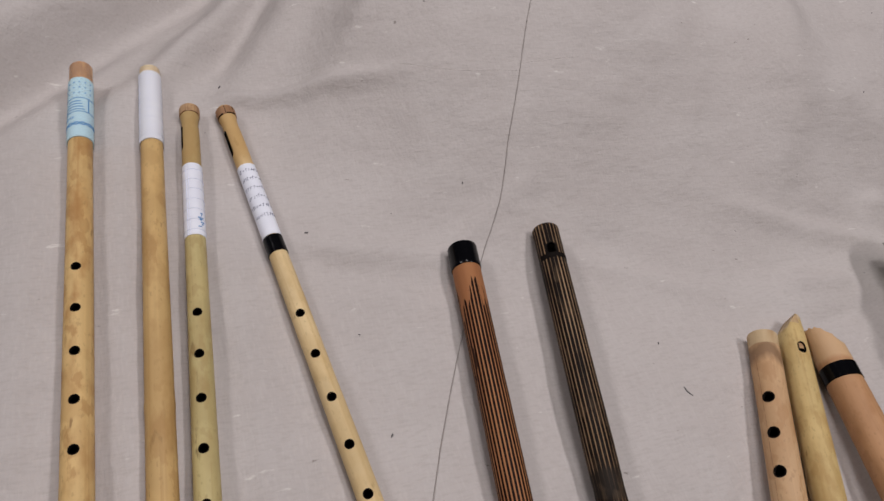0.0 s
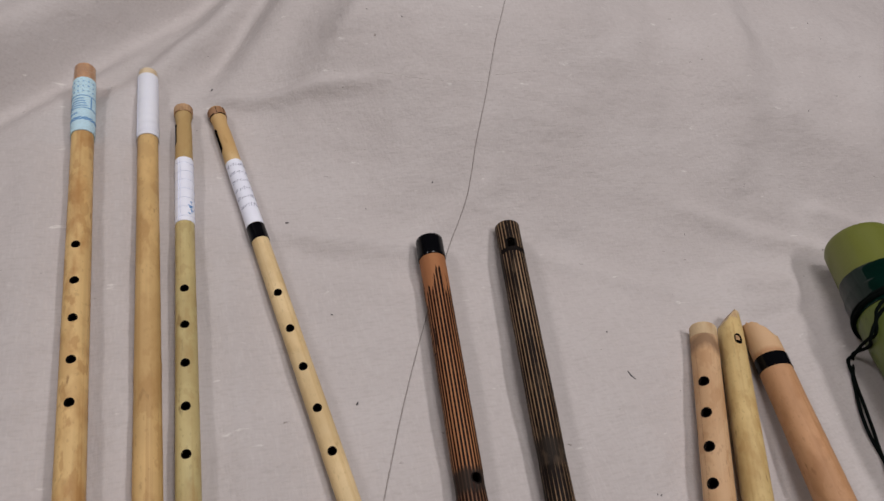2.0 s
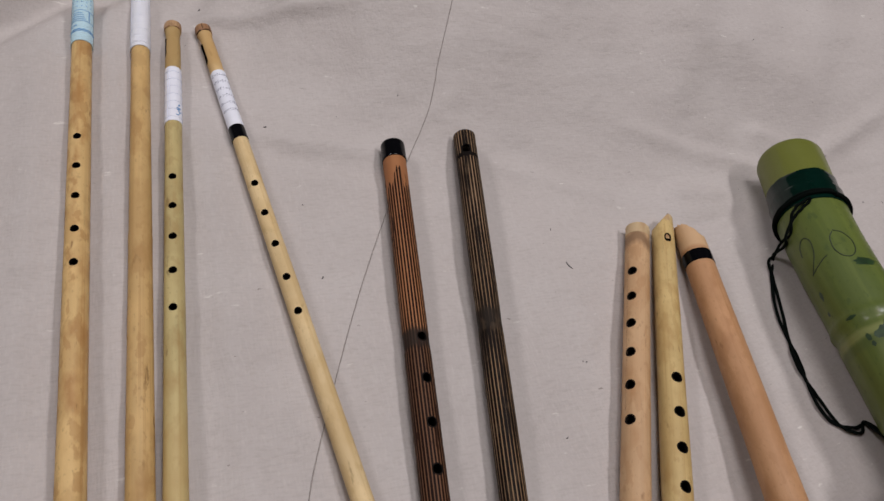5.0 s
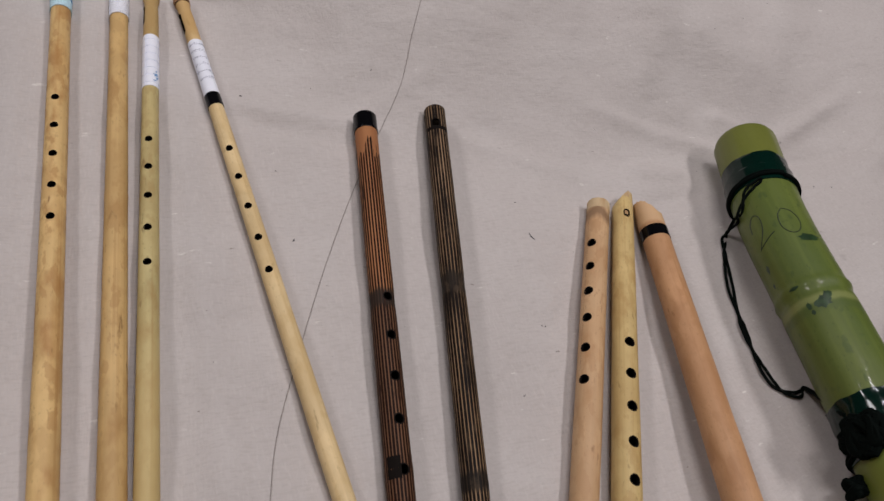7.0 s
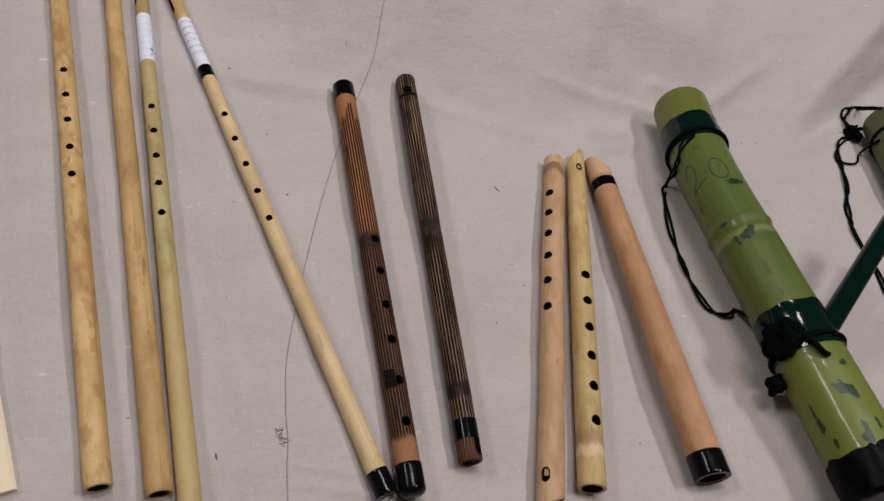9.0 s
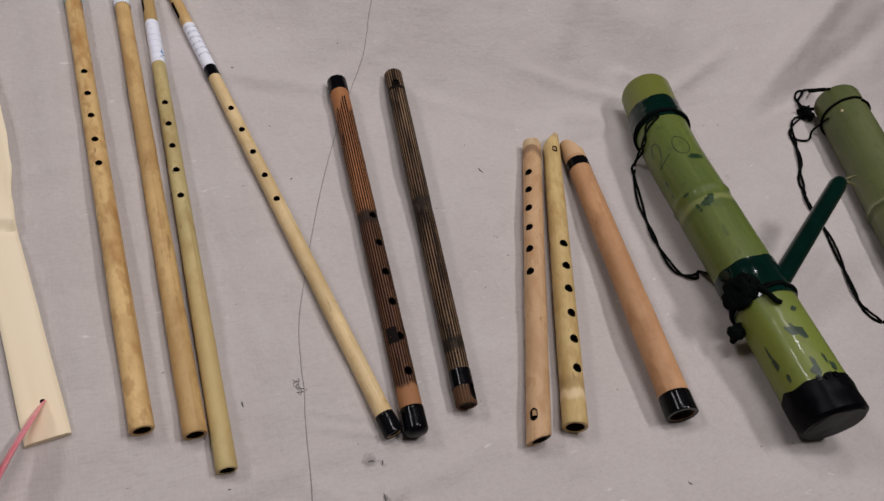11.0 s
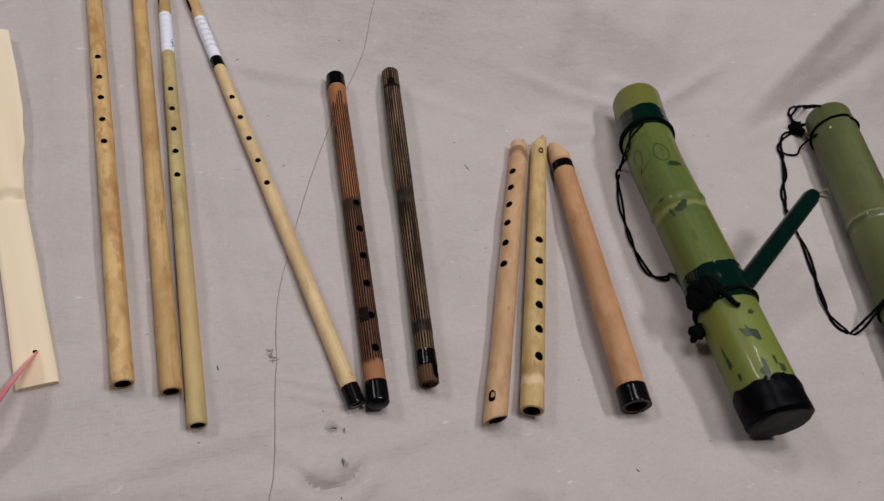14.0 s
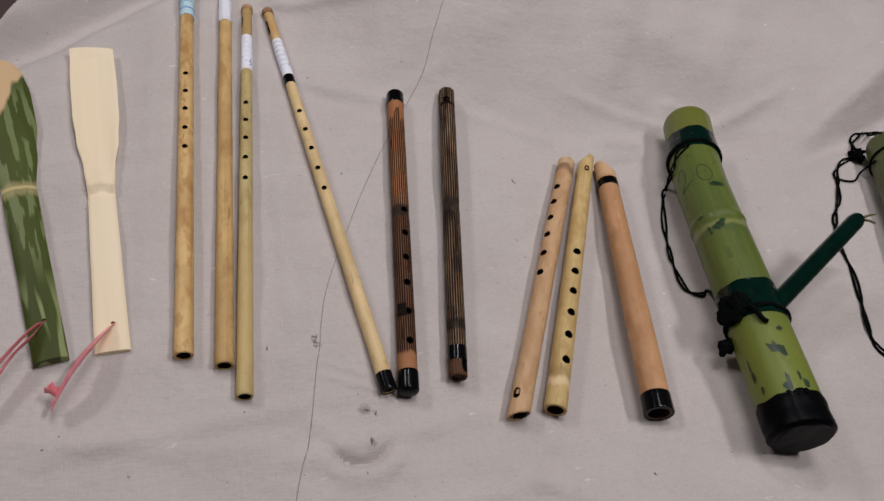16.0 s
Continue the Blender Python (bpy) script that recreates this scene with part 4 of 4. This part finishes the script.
# the spout: a thin green tube with a split, twisted tip
SP0, SP1 = Vector((0.309, -0.2214, 0.0952)), Vector((0.467, -0.125, 0.140))
sp_path = [g.world(SP0.lerp(SP1, k / 24)) for k in range(25)]
spout = part("spout", sweep(sp_path, lambda u: 0.0106 - 0.0006 * u - 0.002 * max(0, u - 0.96) / 0.04, 20), TAPE_GREEN, g.e, "glossy dark green tube spout")
tip = Vector(SP1)
for k, d in enumerate(((0.018, -0.002, 0.010), (0.019, -0.010, 0.002))):
    part("tip_scrap", sweep([g.world(p) for p in spline((tip + Vector((-0.004, -0.003, -0.002)), tip + Vector(d) * 0.5 + Vector((0, 0, 0.001)), tip + Vector(d))[0:3], 10)], lambda u: 0.0030 * (1 - 0.6 * u), 6, None, 0.6), TWIG, spout, "split dry twig at the spout's tip")

# knotted cord at the middle band
rng = random.Random(12)
knot = bmesh.new()
pts = [g.at(0.144 + 0.017 * math.cos(k * 2.4) * rng.uniform(0.5, 1), -74 + 34 * math.sin(k * 2.4) * rng.uniform(0.4, 1), 0.003 + rng.uniform(0, 0.004)) for k in range(70)]
sweep(spline(pts, 560), 0.0040, 7, knot)
part("cord_knot", knot, CORD, g.e, "tangled dark cord knot")
knot = bmesh.new()
c = g.world((0.258, -0.247, 0.064))
pts = [c + Vector((rng.uniform(-0.006, 0.006), rng.uniform(-0.005, 0.005), rng.uniform(-0.006, 0.006))) for _ in range(40)]
sweep(spline(pts, 300), 0.0034, 7, knot)
part("cord_knot", knot, CORD, g.e, "round dark cord knot")
tail = [g.at(0.142, -48, 0.004), g.at(0.130, -38, 0.005), g.at(0.119, -32, 0.004), g.at(0.115, -25, 0.003)]
part("cord_tail", sweep(spline(tail, 20), lambda u: 0.0034 - 0.0012 * u, 7), CORD, g.e, "dark cord end")
zc = lambda x, y: cloth_height(x, y) + 0.0028
loop_pts = [g.m @ g.at(L - 0.093, -40, 0.003), g.m @ g.at(L - 0.103, -70, 0.003), g.m @ g.at(L - 0.118, -100, 0.002)] + [Vector((x, y, zc(x, y))) for x, y in ((0.3318, 0.027), (0.3211, 0.01), (0.3038, -0.0372), (0.2907, -0.0783), (0.2833, -0.1113), (0.2802, -0.1442), (0.2895, -0.158), (0.2996, -0.1553))] + [g.m @ g.at(0.165, -88, 0.002)]
twisted(loop_pts, 0.0015, 0.0026, 170, CORD, g.e, "carrying_cord", "doubled dark green carrying cord", g.m.inverted(), 8)

# the duller vessel beside it
h = Bamboo(((0.530, -0.376, 0.094), (0.578, -0.258, 0.093), (0.626, -0.141, 0.092), (0.7065, 0.058, 0.0915)), lambda u: 0.0352 - 0.0035 * u, ((0.246, 0.0022),), GREEN_DULL, "dull green bamboo vessel tied with black cord")
L = h.L
h.plug(L - 0.004, GREEN_DULL)
h.winding("cord_ring", L - 0.040, 0.0014, 0.0019, CORD_BLACK, "black cord tied round the neck", 0.004, 1)
h.winding("cord_ring", 0.112, 0.0014, 0.0019, CORD_BLACK, "black cord tied round the stem", 0.003, 2)
h.blot("pale_scar", blob(80, L - 0.052, -58, 0.003, 4), TWINE, "small pale scar")

zc = lambda x, y: Vector((x, y, cloth_height(x, y) + 0.0026))
top = [h.m @ h.at(L - 0.004, -60, 0.002), zc(0.735, 0.116), zc(0.718, 0.116), zc(0.700, 0.104), zc(0.684, 0.080), zc(0.669, 0.061)]
twisted(top, 0.0018, 0.0040, 60, CORD_BLACK, h.e, "cord_loop", "black cord loop beside the rim", h.m.inverted(), 3)
twisted([zc(0.669, 0.061), zc(0.640, 0.052), zc(0.612, 0.030), zc(0.600, 0.008), zc(0.579, -0.025), zc(0.556, -0.05), zc(0.540, -0.075), zc(0.528, -0.100), zc(0.520, -0.145), zc(0.506, -0.184), zc(0.491, -0.221), zc(0.483, -0.249), zc(0.490, -0.269), zc(0.510, -0.274), h.m @ h.at(0.118, -82, 0.002)], 0.0016, 0.0028, 220, CORD_BLACK, h.e, "carrying_cord", "doubled black carrying cord", h.m.inverted(), 9)
part("cord_loop", sweep([h.m.inverted() @ p for p in spline([zc(0.604, 0.020), zc(0.616, 0.012), zc(0.638, 0.014), zc(0.660, 0.030), h.m @ h.at(L - 0.05, -92, 0.002)], 40)], 0.0015, 6), CORD_BLACK, h.e, "black cord loop on the cloth")
rng = random.Random(31)
knot = bmesh.new()
c = h.world((0.671, 0.060, cloth_height(0.671, 0.060) + 0.007))
sweep(spline([c + Vector((rng.uniform(-0.007, 0.007), rng.uniform(-0.010, 0.010), rng.uniform(-0.012, 0.012))) for _ in range(36)], 260), 0.0019, 6, knot)
part("cord_knot", knot, CORD_BLACK, h.e, "tangled black cord knot")


# ---- paddles ----
def between(table, s):
    for (a, x), (b, y) in zip(table, table[1:]):
        if s <= b:
            return x + (y - x) * smooth((s - a) / (b - a))
    return table[-1][1]


def paddle(p, q, widths, height, tip, mat, label, hole, ribbon_paths, fringe, name="paddle"):
    """A flat carved paddle from the grip's end p to the blade's tip q. height(s, u): top surface."""
    e = new(name)
    m = axis((*p, ground(*p) + 0.0008), (*q, ground(*q) + 0.0008))
    e.matrix_world = m
    Lp = (Vector((*q, 0)) - Vector((*p, 0))).length
    tagged(e, label, "paddle", "paddles on the cloth")
    bm = bmesh.new()
    n, k, rows_ = 110, 22, []
    for i in range(n + 1):
        s = Lp * i / n
        w = between(widths, s) * 0.5
        line_top, line_low = [], []
        for j in range(k + 1):
            u = -1 + 2 * j / k
            z = s + tip(u) * smooth((s - Lp + 0.05) / 0.05)
            t = height(s, u)
            line_top.append(bm.verts.new((t, u * w, z)))
            line_low.append(bm.verts.new((min(0.0006, t * 0.5) if abs(u) > 0.9 else 0.0, u * w * 0.97, z)))
        rows_.append((line_top, line_low))
    for (a, al), (b, bl) in zip(rows_, rows_[1:]):
        for j in range(k):
            bm.faces.new((a[j], b[j], b[j + 1], a[j + 1]))
            bm.faces.new((al[j], al[j + 1], bl[j + 1], bl[j]))
        bm.faces.new((a[0], al[0], bl[0], b[0]))
        bm.faces.new((a[k], b[k], bl[k], al[k]))
    for a, al in (rows_[0], rows_[-1]):
        for j in range(k):
            bm.faces.new((a[j], a[j + 1], al[j + 1], al[j]))
    blade = part("body", bm, mat, e)
    hs, hu = hole
    cut = bmesh.new()
    rings = [[cut.verts.new((x, hu + 0.0018 * math.cos(2 * math.pi * j / 14), hs + 0.0018 * math.sin(2 * math.pi * j / 14))) for j in range(14)] for x in (-0.02, 0.03)]
    for j in range(14):
        cut.faces.new((rings[0][j], rings[0][(j + 1) % 14], rings[1][(j + 1) % 14], rings[1][j]))
    cut.faces.new(rings[0][::-1])
    cut.faces.new(rings[1])
    carve(blade, cut, BURNT)
    top = height(hs, hu / (between(widths, hs) * 0.5))
    start = m @ Vector((top - 0.002, hu, hs))
    inv = m.inverted()
    for path, wide in ribbon_paths:
        pts = spline([start] + [Vector(v) for v in path], 40)
        part("ribbon", sweep([inv @ v for v in pts], lambda u, w=wide: w * (0.55 + 0.6 * smooth(u * 2.2) - 0.25 * u) * (1 + 0.18 * noise.noise((u * 9, w * 900, 0))), 8, None, 0.22, 0.5), PINK, e, "thin pink plastic ribbon")
    for pts in fringe:
        part("ribbon_end", sweep([inv @ v for v in spline([Vector(v) for v in pts], 10)], lambda u: 0.0014 + 0.0022 * u, 6, None, 0.2), PINK, e, "frayed pink ribbon end")
    return e


def blade_top(s, u):
    grip = 0.0062 - 0.0008 * u * u
    k = smooth((s - 0.192) / 0.012)
    dish = 0.0042 * smooth((s - 0.20) / 0.05) * smooth((0.420 - s) / 0.012) * max(0.0, 1 - (abs(u) / 0.9) ** 3)
    neck = -0.0030 * math.exp(-((s - 0.196 + 0.006 * u * u) / 0.006) ** 2) + 0.0012 * math.exp(-((s - 0.205 + 0.006 * u * u) / 0.004) ** 2)
    edge = -0.0012 * max(0.0, abs(u) - 0.85) / 0.15
    return grip + 0.0038 * k - dish + neck + edge


paddle((-0.365, -0.178), (-0.4085, 0.2455), [(0, 0.0305), (0.10, 0.0285), (0.195, 0.0268), (0.225, 0.031), (0.27, 0.043), (0.31, 0.0485), (0.36, 0.0500), (0.425, 0.0485)], blade_top, lambda u: -0.0012 * u * u, PALE_WOOD,
       "pale peeled bamboo paddle with a pink ribbon in its grip", (0.030, 0.0020),
       [([(-0.374, -0.166, 0.017), (-0.392, -0.200, 0.026), (-0.4065, -0.229, 0.017), (-0.4085, -0.233, 0.013)], 0.0062), ([(-0.377, -0.170, 0.013), (-0.394, -0.204, 0.021), (-0.4085, -0.231, 0.014)], 0.0042)],
       [((-0.405, -0.226, 0.018), (-0.410, -0.222, 0.021), (-0.4145, -0.220, 0.021)), ((-0.405, -0.226, 0.018), (-0.408, -0.220, 0.022), (-0.4105, -0.216, 0.023)), ((-0.404, -0.225, 0.018), (-0.406, -0.219, 0.023))])


def skin_top(s, u):
    arch = 0.0075 * math.sqrt(max(0.0, 1 - 0.85 * u * u))
    node_ring = 0.0009 * math.exp(-((s - 0.205) / 0.004) ** 2)
    return 0.0035 + arch + node_ring - 0.004 * smooth((s - 0.34) / 0.09)


paddle((-0.4145, -0.185), (-0.5080, 0.214), [(0, 0.0290), (0.10, 0.0300), (0.205, 0.0320), (0.26, 0.047), (0.30, 0.0570), (0.345, 0.0575), (0.39, 0.050), (0.42, 0.036)], skin_top, lambda u: -0.010 * u * u, SKIN,
       "half-peeled green bamboo paddle with a pink ribbon", (0.041, 0.0006),
       [([(-0.432, -0.160, 0.020), (-0.449, -0.190, 0.024), (-0.475, -0.235, 0.022)], 0.0050), ([(-0.430, -0.163, 0.016), (-0.446, -0.187, 0.016), (-0.466, -0.236, 0.014)], 0.0034)], [])
